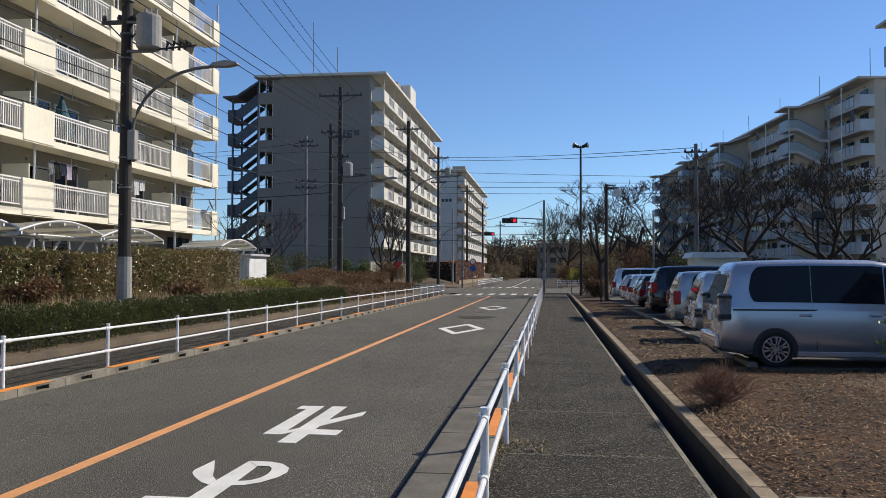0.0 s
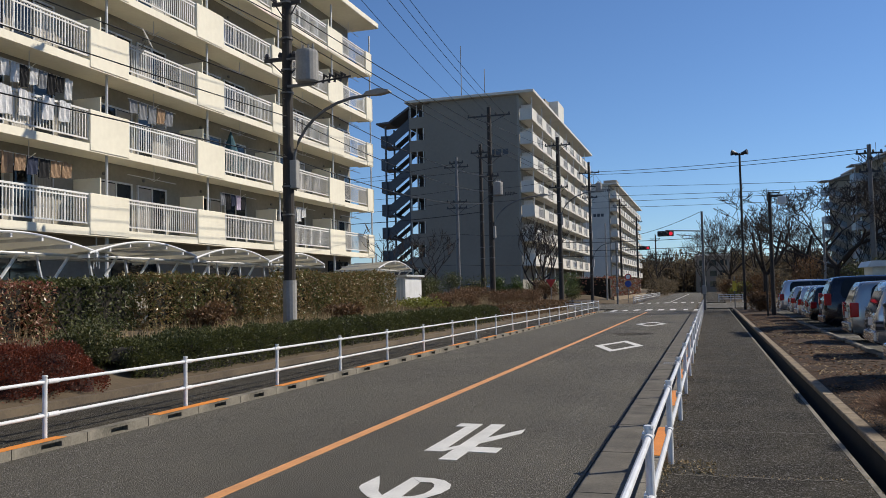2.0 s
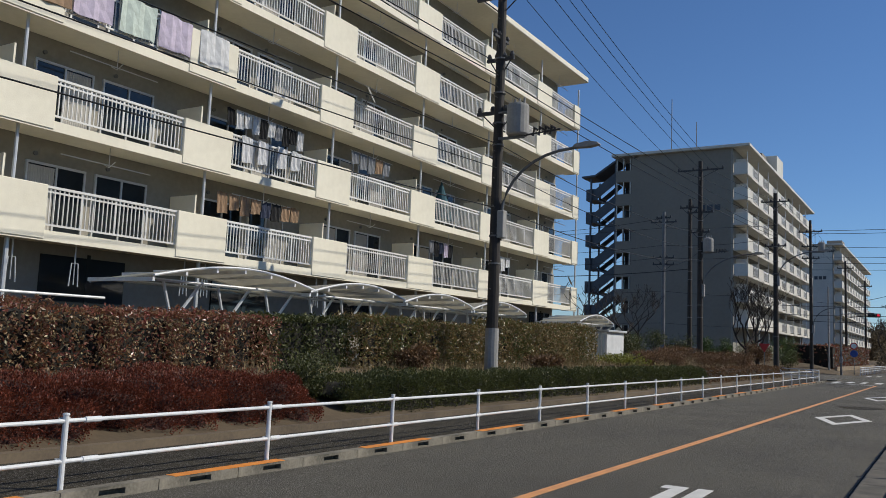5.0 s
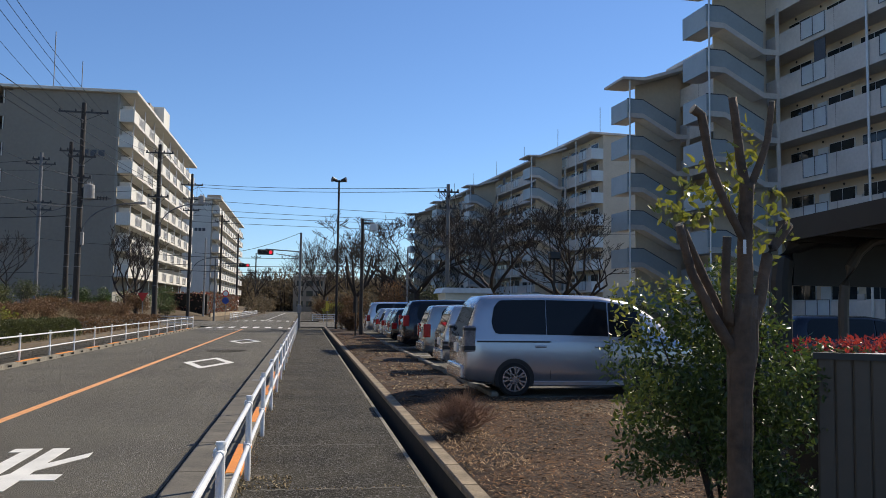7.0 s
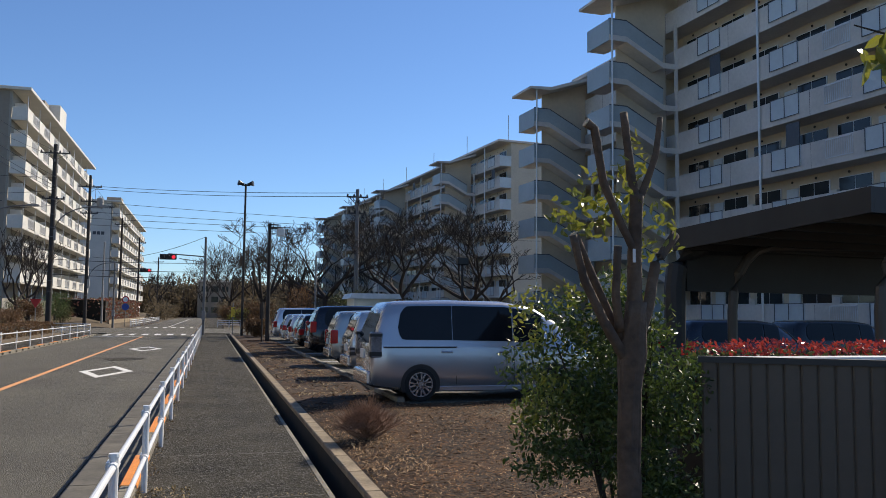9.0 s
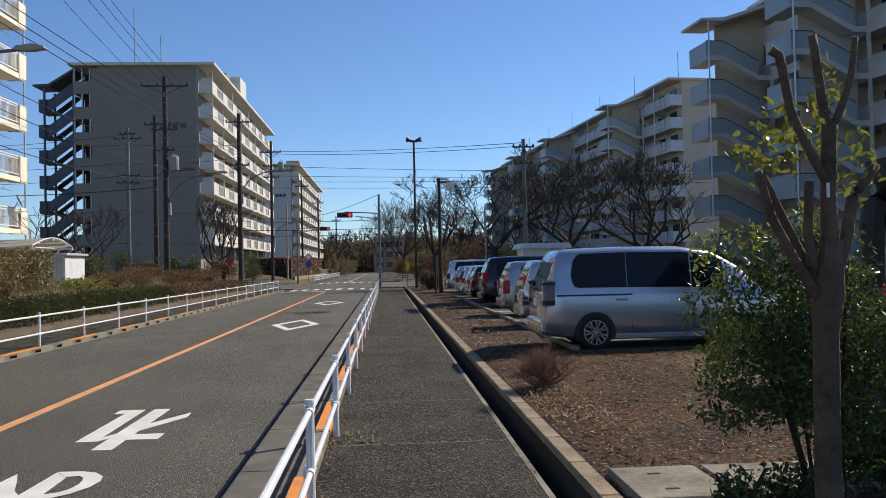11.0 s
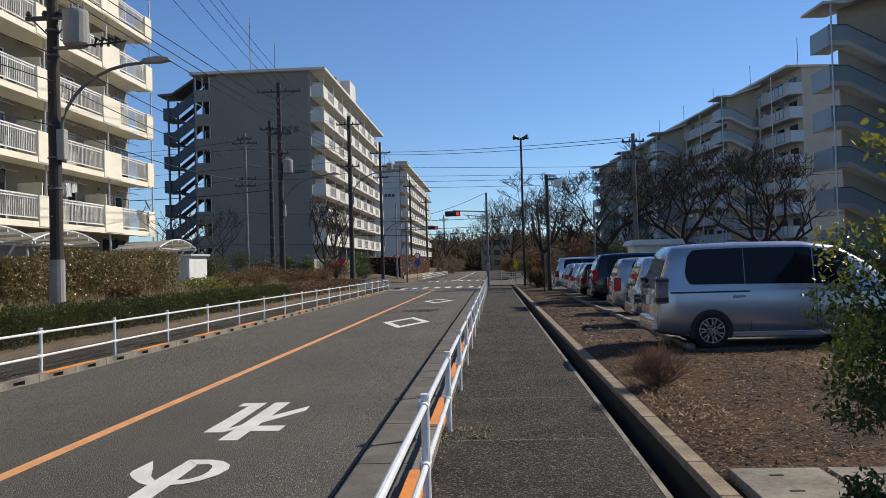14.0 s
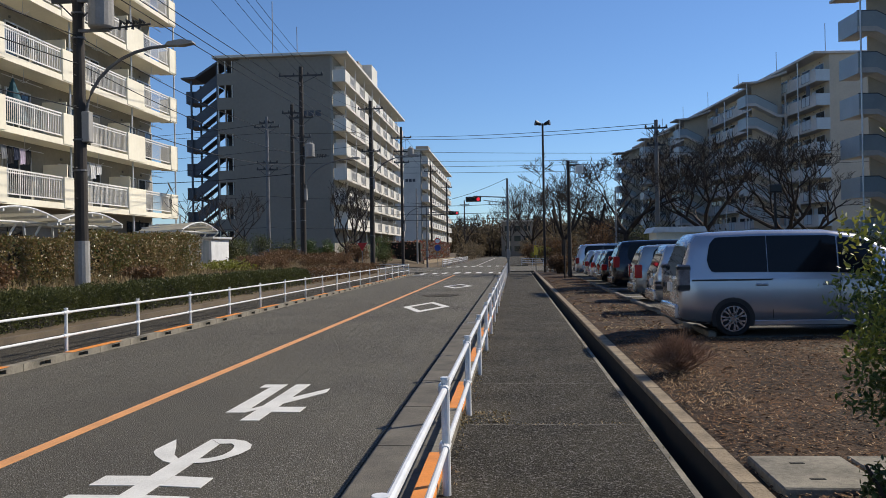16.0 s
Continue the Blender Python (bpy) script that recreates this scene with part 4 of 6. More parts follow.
hedge("tall_hedge", -15.3, -1.5, 0.75, -14.0, 15.2, 2.22, HEDGE_R, 20000, 0.075, "tall maroon and green hedge with bare gaps", "tall hedges", core=0.5, dense=1.9, grow=1.25, pale=0.85)
hedge("tall_hedge", -15.6, 15.4, 0.85, -14.5, 18.6, 2.3, HEDGE_G, 5500, 0.08, "tall dark green hedge panel set back", "tall hedges")
hedge("tall_hedge", -15.3, 18.8, 0.9, -14.0, 26.6, 2.42, HEDGE_O, 11000, 0.08, "tall olive and maroon hedge with bare gaps", "tall hedges", core=0.57, dense=1.9, grow=1.3, pale=0.3)
hedge("tall_hedge", -15.3, 27.0, 1.0, -14.0, 33.2, 2.65, HEDGE_O, 8500, 0.085, "tall olive and red hedge beside the pole", "tall hedges", core=0.57, dense=1.9, grow=1.3, pale=0.5)
hedge("tall_hedge", -15.4, 33.9, 1.0, -14.2, 37.0, 2.68, HEDGE_O, 4500, 0.085, "short tall hedge panel of olive leaves", "tall hedges", core=0.57, dense=1.9, grow=1.3, pale=0.4)
hedge("tall_hedge", -17.0, 104, 0.6, -11.5, 150, 3.2, HEDGE_R, 7000, 0.24, "long reddish hedge past the junction", "tall hedges")
solid("retaining_wall", Geo().box(-11.3, 103, -0.2, -11.1, 155, 0.75), KERB_TAN, "low tan wall under the far hedge", "wall", kind="structure")

def bush(at, size, m, count, leaf, label, stems=6, name="bush", extra=None, group=""):
    b = thing(name, at, label, name.replace("_", " "), group)
    g = Geo()
    rr = random.Random(int(at[0] * 31 + at[1] * 7))
    for i in range(stems):
        a = rr.uniform(0, 6.28)
        e = (math.cos(a) * size[0] * 0.36, math.sin(a) * size[1] * 0.36, size[2] * rr.uniform(0.6, 0.92))
        g.tube([(0, 0, -0.1), (e[0] * 0.4, e[1] * 0.4, e[2] * 0.55), e], [0.03, 0.02, 0.008], 5)
    part("stem", g, BARK, b)
    f = Geo()
    for i in range(7):
        a, q = rr.uniform(0, 6.28), rr.uniform(0.15, 0.62)
        c = (math.cos(a) * size[0] * 0.5 * q, math.sin(a) * size[1] * 0.5 * q, size[2] * rr.uniform(0.3, 0.72))
        leaves(f, c, (size[0] * 0.62, size[1] * 0.62, size[2] * 0.55), count // 7, leaf, RND, shape="ball", shell=0.4)
    part("foliage", f, m, b)
    return b
for x, y, sx, h, m in ((-16.6, 67.2, 2.0, 2.3, SHRUB_G), (-15.0, 66.6, 1.6, 2.2, SHRUB_G), (-19.9, 68, 1.5, 1.5, HEDGE_G), (-18.4, 67.4, 1.5, 1.6, HEDGE_G), (-22.3, 66, 2.6, 1.3, HEDGE_G), (-13.4, 70.2, 2.2, 1.9, BROWN_L), (-14.2, 86.5, 3.2, 3.0, SHRUB_G), (-17.2, 87, 3.0, 2.6, HEDGE_G)):
    bush((x, y, 0.9), (sx, sx, h), m, 2600, 0.13, "dark rounded garden shrub before the gable" if m != BROWN_L else "dry brown shrub before the gable")
bush((-12.0, 13.7, 0.3), (1.9, 1.9, 1.35), HEDGE_G, 5000, 0.07, "rounded dark green bush between the hedges")
for i, (x, y, s, h, m) in enumerate([(-13.6, 20.5, 1.6, 0.9, BROWN_L), (-13.4, 29, 1.8, 0.8, BROWN_L), (-13.8, 39.5, 3.0, 0.8, YELLOW_L), (-14.2, 43, 2.6, 0.9, BROWN_L), (-14.6, 48.5, 3.2, 1.0, BROWN_L), (-15.2, 54, 3.6, 1.2, BROWN_L),
        (-16.6, 47, 2.2, 1.9, HEDGE_G), (-19.5, 58, 2.6, 2.2, HEDGE_G), (-14.2, 59.5, 3.0, 1.1, BROWN_L), (-13.6, 64.5, 3.0, 1.3, BROWN_L), (-20.5, 66, 2.4, 2.4, HEDGE_G), (-17.8, 65, 2.6, 2.3, HEDGE_G), (-14.8, 71, 2.2, 2.2, HEDGE_R)]):
    bush((x, y, bank(x, y) - 0.05), (s, s, h), m, 1500, 0.13, ("dense dark evergreen bush on the bank" if m is HEDGE_G else "dry brown winter shrub on the bank" if m is BROWN_L else "yellowish low shrub on the bank" if m is YELLOW_L else "reddish bush at the junction corner"), group="bank shrubs")

# dry grass on the bank
g = Geo()
for i in range(150):
    x, y = -11.0 - 6.0 * ((i * 0.618) % 1), 38 + 29.5 * ((i * 0.377) % 1)
    blades(g, x, y, bank(x, y) - 0.02, 0.8, 60, 0.5)
for i in range(50):
    x, y = -13.6 + 0.6 * ((i * 0.618) % 1), 14 + 24 * ((i * 0.377) % 1)
    blades(g, x, y, bank(x, y) - 0.02, 0.5, 50, 0.45)
solid("dry_grass", g, STRAW, "tufts of dry brown grass on the bank", "grass", kind="stuff")
for i, (x, y, s) in enumerate([(-12.9, 41, 1.5), (-13.2, 46, 1.8), (-13.0, 51.5, 1.7), (-13.1, 56.5, 1.9), (-12.9, 62, 1.8), (-16.5, 57, 2.2), (-17.5, 62, 2.0)]):
    bush((x, y, bank(x, y) - 0.05), (s, s, 1.1), BROWN_L, 1300, 0.09, "dry brown winter shrub on the bank", group="bank shrubs")

for i in range(9):
    y = 84 + 6.5 * i if i else 72.5
    bush((-15.2 - 0.5 * (i % 2), y if not 74 < y < 96 else y + 14, 0.0), (2.6, 3.0, 2.0 + 0.5 * (i % 3)), HEDGE_G if i % 3 else HEDGE_R, 1500, 0.17, "evergreen bush below the balconies of the grey block" if i % 3 else "reddish bush below the balconies of the grey block", group="roadside bushes")

# ---------- bare trees ----------
def grow(g, p, d, length, r, level, rr, up=0.12, twig=0.012):
    pts, rs, q = [p], [r], p.copy()
    n = 3
    for i in range(n):
        d = (d + Vector((rr.gauss(0, 0.16), rr.gauss(0, 0.16), rr.gauss(up, 0.1)))).normalized()
        q = q + d * length / n
        pts.append(q.copy())
        rs.append(max(twig, r * (1 - 0.32 * (i + 1) / n)))
    g.tube(pts, rs, 6 if level > 2 else 4, cap=level > 3)
    if level == 0:
        return
    for k in range(rr.choice((2, 3, 3))):
        a = rr.uniform(0, 6.28)
        side = Vector((math.cos(a), math.sin(a), rr.uniform(-0.1, 0.35)))
        at = pts[rr.choice((2, 3, 3))]
        grow(g, at, (d * 0.75 + side * rr.uniform(0.5, 0.95)).normalized(), length * rr.uniform(0.62, 0.82), rs[-1] * 0.8, level - 1, rr, up, twig)
def bare_tree(at, height, r, seed, label, levels=6, up=0.1, group="bare trees"):
    t = thing("bare_tree", at, label, "tree", group)
    rr = random.Random(seed)
    trunk, br = Geo(), Geo()
    h = height * 0.28
    trunk.tube([(0, 0, -0.3), (0.02, 0, h * 0.5), (rr.uniform(-.15, .15), rr.uniform(-.15, .15), h)], [r * 1.25, r, r * 0.85], 9)
    for k in range(4):
        a = 1.57 * k + rr.uniform(-0.5, 0.5)
        grow(br, Vector(trunk.v[-9]) * 0 + Vector((0, 0, h * 0.92)), Vector((math.cos(a), math.sin(a), rr.uniform(0.5, 1.0))).normalized(), height * 0.27, r * 0.62, levels - 1, rr, up, 0.010 + height * 0.0006)
    part("trunk", trunk, BARK, t)
    part("crown", br, TWIG, t)
    return t
bare_tree((8.6, 64, 0.2), 10.5, 0.26, 3, "large bare tree with spreading branches", 7, 0.05)
bare_tree((15.3, 68, 0.2), 11.0, 0.28, 5, "dark bare cherry tree before the shaded block", 7, 0.11)
bare_tree((20.2, 64, 0.2), 9.8, 0.27, 8, "dark bare cherry tree before the shaded block", 7, 0.11)
bare_tree((27.0, 78, 0.2), 9.5, 0.24, 9, "dark bare cherry tree before the shaded block", 6, 0.04)
bare_tree((-14.9, 73.5, 0), 8.5, 0.16, 12, "slender bare street tree near the junction", 5, 0.28)
bare_tree((-16.0, 84, 0), 9.0, 0.18, 14, "slender bare street tree near the junction", 5, 0.28)
bare_tree((-16.2, 41.8, 1.2), 4.6, 0.06, 17, "thin young tree with bare twigs", 4)
bare_tree((-18.2, 52.5, 1.3), 5.5, 0.07, 18, "thin young tree with bare twigs", 4)
bare_tree((-22.5, 68, 1.5), 6.5, 0.09, 19, "thin young tree with bare twigs", 4)
for i, (x, y, h) in enumerate([(2.6, 118, 12), (6.5, 128, 13), (10.5, 112, 11), (-1.5, 190, 14), (14, 125, 11), (3, 150, 13), (-10.5, 175, 10), (18, 110, 9)]):
    bare_tree((x, y, 0), h, 0.22, 30 + i, "tall bare tree past the junction", 6, 0.18, "far trees")
# staked young tree supports
for x, y in ((-16.2, 41.8), (-18.2, 52.5)):
    s = thing("tree_stake", (x, y, bank(x, y)), "slanting wooden stakes propping a young tree", "stake")
    for a in (0.5, 2.6, 4.7):
        part("pole", Geo().tube([(math.cos(a) * 0.9, math.sin(a) * 0.9, -0.1), (0, 0, 1.7)], 0.035, 6), KERB_TAN, s)

# pollarded trees and brushwood by the junction
def pollard(at, h, seed, label):
    t = thing("pollarded_tree", at, label, "tree", "pollarded trees")
    rr = random.Random(seed)
    part("trunk", Geo().tube([(0, 0, -0.2), (0, 0, h * 0.45)], [0.2, 0.16], 9), BARK, t)
    for k in range(7):
        a = rr.uniform(0, 6.28)
        e = rr.uniform(0.4, 1.5)
        z = h * rr.uniform(0.75, 1.0)
        part("limb", Geo().tube([(0, 0, h * 0.4), (math.cos(a) * e * 0.6, math.sin(a) * e * 0.6, h * 0.6), (math.cos(a) * e, math.sin(a) * e, z)], [0.12, 0.10, 0.085], 7), BARK, t)
pollard((3.6, 60, 0.2), 5.6, 2, "dark pollarded tree with cut stumps")
pollard((6.0, 66, 0.2), 5.4, 4, "dark pollarded tree with cut stumps")
for x, y, s, h, m, l in ((3.4, 62.5, 3.4, 2.8, BROWN_L, "dry brown thicket by the pavement"), (6.2, 58.5, 3.2, 4.2, BROWN_L, "tall brown-leaved shrub behind the cars"), (9.5, 58, 3.2, 3.6, HEDGE_G, "tall evergreen shrub behind the cars"),
        (2.9, 55, 1.8, 1.6, BROWN_L, "dry brown thicket by the pavement"), (12.5, 60, 4.0, 3.0, BROWN_L, "dry brown thicket behind the parking lot"), (17, 58, 4, 2.6, BROWN_L, "dry brown thicket behind the parking lot"), (22, 56, 3.4, 3.0, HEDGE_G, "evergreen shrub before the shaded block"), (3.6, 101, 3.0, 2.2, YELLOW_L, "yellow-green bush past the junction"), (2.4, 108, 3, 3, BROWN_L, "brown shrub past the junction")):
    bush((x, y, 0.15), (s, s, h), m, 2600, 0.16, l, group="thickets")

# distant woods and hill
f = Geo()
rr = random.Random(77)
tw = Geo()
for i in range(230):
    x, y = (rr.uniform(-70, 90), rr.uniform(255, 420)) if i < 150 else (rr.uniform(-24, 40), rr.uniform(252, 300))
    h = rr.uniform(8, 14) if i < 150 else rr.uniform(10, 15)
    for k in range(3):
        leaves(f, (x + rr.uniform(-3, 3), y, h * rr.uniform(0.3, 0.62)), (9, 6, h * 0.8), 200, 1.1, RND, shape="ball", shell=0.4)
    for k in range(5):
        tw.tube([(x + rr.uniform(-3, 3), y - 1, 0), (x + rr.uniform(-4, 4), y - 1, h * 0.95)], [0.16, 0.03], 4)
for i in range(70):
    x, y = (rr.uniform(3.5, 28), rr.uniform(102, 240))
    leaves(f, (x, y, 2.2), (6, 6, 4.5), 420, 0.45, RND, shape="ball", shell=0.4)
for i in range(10):
    x, y = rr.uniform(-10.8, -9.2), rr.uniform(160, 250)
    leaves(f, (x, y, 2.0), (3, 7, 4), 260, 0.5, RND, shape="ball", shell=0.4)
woods = thing("far_woods", label="brown winter woodland in the distance", category="woodland", kind="stuff")
part("foliage", f, FARWOOD, woods)
part("trunks", tw, TWIG, woods)
g = Geo()
N = 60
for i in range(N + 1):
    x = -500 + 1000 * i / N
    h = 19 + 6 * noise.noise(Vector((x * 0.012, 1, 2))) + 1.8 * noise.noise(Vector((x * 0.09, 4, 2)))
    g.v += [(x, 560, -1), (x, 580, h * 0.8), (x, 620, h), (x, 760, -1)]
g.f = [(4 * i + k, 4 * i + 4 + k, 4 * i + 5 + k, 4 * i + 1 + k) for i in range(N) for k in range(3)]
solid("hill", g, HILL, "low wooded hill on the horizon", "hill", kind="structure")
fb = thing("far_building", (-3.5, 240, 0), "small tan building at the road's far end", "building")
part("wall", Geo().box(0, 0, 0, 9, 8, 10), GREYWALL, fb)
part("roof", Geo().rbox(-0.3, -0.3, 10, 9.3, 8.3, 10.4, 0.05, 1), PARAPET, fb)
for i in range(3):
    for j in range(3):
        part("window", Geo().box(1 + 2.7 * i, -0.05, 1.5 + 2.9 * j, 2.8 + 2.7 * i, 0.02, 3.0 + 2.9 * j), GLASS, fb)

# ---------- poles and wires ----------
def crossarm(g, z, w, yy=0.0, n=4, ax="x"):
    if ax == "x":
        g.box(-w / 2, yy - 0.05, z - 0.02, w / 2, yy + 0.05, z + 0.09)
    else:
        g.box(-0.04, -w / 2, z, 0.04, w / 2, z + 0.08)
    for i in range(n):
        o = -w / 2 + 0.08 + (w - 0.16) * i / (n - 1)
        p = (o, yy) if ax == "x" else (0, o)
        g.tube([(*p, z + 0.06), (*p, z + 0.15), (*p, z + 0.26)], [0.04, 0.085, 0.045], 6)
    g.tube([(-w * 0.38 if ax == "x" else 0, -w * 0.38 if ax == "y" else 0, z), (0, 0, z - 0.6)], 0.022, 5).tube([(w * 0.38 if ax == "x" else 0, w * 0.38 if ax == "y" else 0, z), (0, 0, z - 0.6)], 0.022, 5)
def utility_pole(at, h, r, m, label, arms=(), transformer=None, base=None, lamp=None, group="utility poles"):
    t = thing("utility_pole", at, label, "utility pole", group)
    part("shaft", Geo().tube([(0, 0, -0.4), (0, 0, h)], [r, r * 0.68], 14), m, t)
    if base:
        part("base_sleeve", Geo().tube([(0, 0, -0.3), (0, 0, base)], [r * 1.12, r * 1.1], 14), POLE_C, t, "pale grey painted lower sleeve")
    for z, w, ax in arms:
        g = Geo()
        crossarm(g, z, w, ax=ax)
        part("crossarm", g, ARM_D, t)
    if transformer:
        z, dx, dy = transformer
        g = Geo().tube([(dx, dy, z), (dx, dy, z + 0.06), (dx, dy, z + 0.95), (dx, dy, z + 1.02), (dx, dy, z + 1.1)], [0.31, 0.36, 0.36, 0.34, 0.12], 18)
        for k in range(3):
            g.tube([(dx + 0.17 * (k - 1), dy + 0.1, z + 1.03), (dx + 0.17 * (k - 1), dy + 0.1, z + 1.28)], [0.05, 0.03], 6)
        tr = part("transformer", g, POLE_C, t, "grey steel transformer drum")
        part("bracket", Geo().box(min(0, dx), dy - 0.05, z - 0.08, max(0, dx) + 0.25, dy + 0.05, z), POLE_G, tr)
        part("bracket", Geo().box(min(0, dx), dy - 0.05, z + 0.8, max(0, dx), dy + 0.05, z + 0.86), POLE_G, tr)
        k = Geo()
        for i in range(4):
            k.tube([(dx + 0.55 + 0.2 * i, dy, z - 0.05), (dx + 0.6 + 0.2 * i, dy, z + 0.22), (dx + 0.72 + 0.2 * i, dy, z + 0.12)], [0.05, 0.07, 0.04], 6)
        k.tube([(dx, dy, z - 0.02), (dx + 1.5, dy, z + 0.08)], 0.03, 6)
        part("cutout_switch", k, ARM_D, tr)
    if lamp:
        z0, reach, z1 = lamp
        pts = [(0.13, 0, z0)]
        for i in range(9):
            a = i / 8
            pts.append((0.2 + (reach - 0.9) * (1 - math.cos(a * 1.57)), 0, z0 + (z1 - z0) * math.sin(a * 1.57)))
        pts.append((reach - 0.5, 0, z1 + 0.06))
        arm = part("lamp_arm", Geo().tube(pts, 0.05, 8), POLE_G, t)
        part("lamp_head", Geo().prism([(reach - 0.7, z1), (reach - 0.6, z1 + 0.1), (reach - 0.2, z1 + 0.16), (reach + 0.12, z1 + 0.1), (reach + 0.16, z1 + 0.04), (reach - 0.2, z1 - 0.02)], "y", -0.13, 0.13), POLE_C, arm, "slim grey street lamp head")
        part("control_box", Geo().rbox(0.1, -0.13, z0 - 0.75, 0.34, 0.13, z0 + 0.15, 0.02, 1), POLE_C, t)
    g = Geo()
    for i in range(int(h / 0.45) - 4):
        s = 1 if i % 2 else -1
        g.tube([(0, 0, 2.6 + 0.45 * i), (0, s * 0.28, 2.6 + 0.45 * i)], 0.012, 4)
    part("step_bolts", g, POLE_G, t)
    for z in (3.4, 4.3, h * 0.5, h * 0.55, h * 0.62, h * 0.7):
        part("strap", Geo().tube([(0, 0, z), (0, 0, z + 0.05)], r * 1.02, 12), POLE_G, t)
    return t
utility_pole((-12.65, 23.6, 0.95), 14.6, 0.20, POLE_D, "dark brown utility pole with transformer and lamp arm", ((8.4, 1.6, "x"), (10.2, 1.0, "x"), (10.9, 1.0, "y"), (12.4, 1.9, "x"), (14.2, 2.2, "x")), (7.55, 0.75, -0.1), 1.35, (5.0, 3.35, 7.0))
utility_pole((-15.85, 62, 0.9), 15.1, 0.23, POLE_D, "dark utility pole with transformer and crossarms", ((14.4, 3.4, "x"), (13.6, 1.2, "y"), (11.2, 1.9, "x"), (9.7, 1.4, "x")), (8.2, 0.62, -0.1), None, (5.7, 4.3, 8.0))
utility_pole((-17.4, 65, 1.0), 12.7, 0.2, POLE_D, "dark slender utility pole beside another pole", ((12.0, 1.6, "x"),))
utility_pole((-22.45, 75, 0.6), 13.9, 0.2, POLE_G, "grey concrete utility pole before the gable", ((12.9, 2.4, "x"), (13.3, 1.4, "x"), (9.6, 2.0, "x"), (9.0, 2.0, "x")))
utility_pole((-13.3, 78, 0.0), 16.2, 0.24, POLE_D, "tall dark utility pole by the junction", ((15.4, 2.4, "x"), (14.6, 1.6, "y"), (11.4, 1.8, "x")), None, None, (8.6, 4.3, 10.9))
utility_pole((-12.95, 97, 0.0), 16.5, 0.2, POLE_D, "dark utility pole past the junction", ((15.2, 2.4, "x"), (13.6, 1.8, "x"), (12.3, 1.8, "x")), (13.0, 1.1, 0), None, (5.0, 3.0, 7.0))
utility_pole((-11.6, 100, 0), 9.5, 0.12, POLE_C, "short grey pole past the junction")
utility_pole((-12.2, 124, 0.3), 14.5, 0.18, POLE_D, "dark utility pole along the far road", ((13.5, 2.0, "x"),))
utility_pole((-11.9, 150, 0.3), 14, 0.18, POLE_D, "dark utility pole along the far road", ((13.0, 2.0, "x"),))
utility_pole((-10.8, 185, 0.1), 13, 0.18, POLE_D, "dark utility pole along the far road", ((12.0, 2.0, "x"),))
utility_pole((10.2, 60, 0.15), 10.7, 0.19, POLE_G, "concrete utility pole behind the parking lot", ((10.1, 1.6, "x"), (9.6, 1.6, "y"), (8.9, 1.3, "x")))
utility_pole((7.7, 63.5, 0.15), 6.0, 0.10, POLE_C, "short concrete pole behind the parking lot")
def wire(pts_sag, label, r=0.016):
    g = Geo()
    for a, b, sag in pts_sag:
        A, B = Vector(a), Vector(b)
        g.tube([A.lerp(B, i / 14) - Vector((0, 0, sag * 4 * (i / 14) * (1 - i / 14))) for i in range(15)], r, 4, False)
    solid("overhead_wire", g, CABLE, label, "wire", "overhead wires")
for k in (-0.9, 0.1, 0.6, 1.0):
    wire([((-12.65 + k, 23.6, 15.4), (-15.9 + k * 1.4, 62, 15.3), 0.4), ((-11.6 + k, -30, 15.0), (-12.65 + k, 23.6, 15.4), 0.6)], "black overhead wire between utility poles")
for k in (-0.6, 0.6):
    wire([((-15.9 + k * 1.5, 62, 15.3), (-13 + k, 78, 15.2), 0.2), ((-13 + k, 78, 15.2), (-12.95 + k, 97, 15.2), 0.3), ((-12.95 + k, 97, 15.2), (-12.2 + k, 124, 14.0), 0.4), ((-12.2 + k, 124, 14.0), (-11.9 + k, 150, 13.4), 0.4)], "black overhead wire between utility poles")
for z0, z1, s in ((7.5, 9.4, 0.5), (6.2, 8.6, 0.6), (8.3, 10.6, 0.5)):
    wire([((-12.5, -25, z0 - 0.4), (-12.6, 23.6, z0), 0.5), ((-12.6, 23.6, z0), (-15.9, 62, z1), s)], "thick black cable strung along the bank", 0.016)
for z0, z1 in ((10.6, 12.5), (11.0, 13.3), (10.2, 12.2)):
    wire([((-12.6, -28, z0 - 0.8), (-12.63, 23.6, z0), 0.4), ((-12.63, 23.6, z0), (-13.1, 78, z1), 0.35)], "black overhead wire passing the gable", 0.02)
wire([((-15.9, 62, 9.2), (-22.45, 75, 9.6), 0.4), ((-22.45, 75, 13.9), (-48, 80, 14), 0.6)], "black cable to the gable pole", 0.02)
for z, z1, s in ((13.0, 13.3, 0.2), (11.4, 12.2, 0.5), (10.3, 10.9, 0.6), (7.2, 7.0, 0.3), (4.3, 4.2, 0.2)):
    wire([((-48, 77, z), (-22.45, 75, z), s), ((-22.45, 75, z), (-13.1, 78, z1), s * 0.6)], "thin black wire crossing before the gable", 0.018)
wire([((-17.4, 65, 8.2), (-48, 69, 9), 0.7)], "sagging black cable before the gable", 0.03)
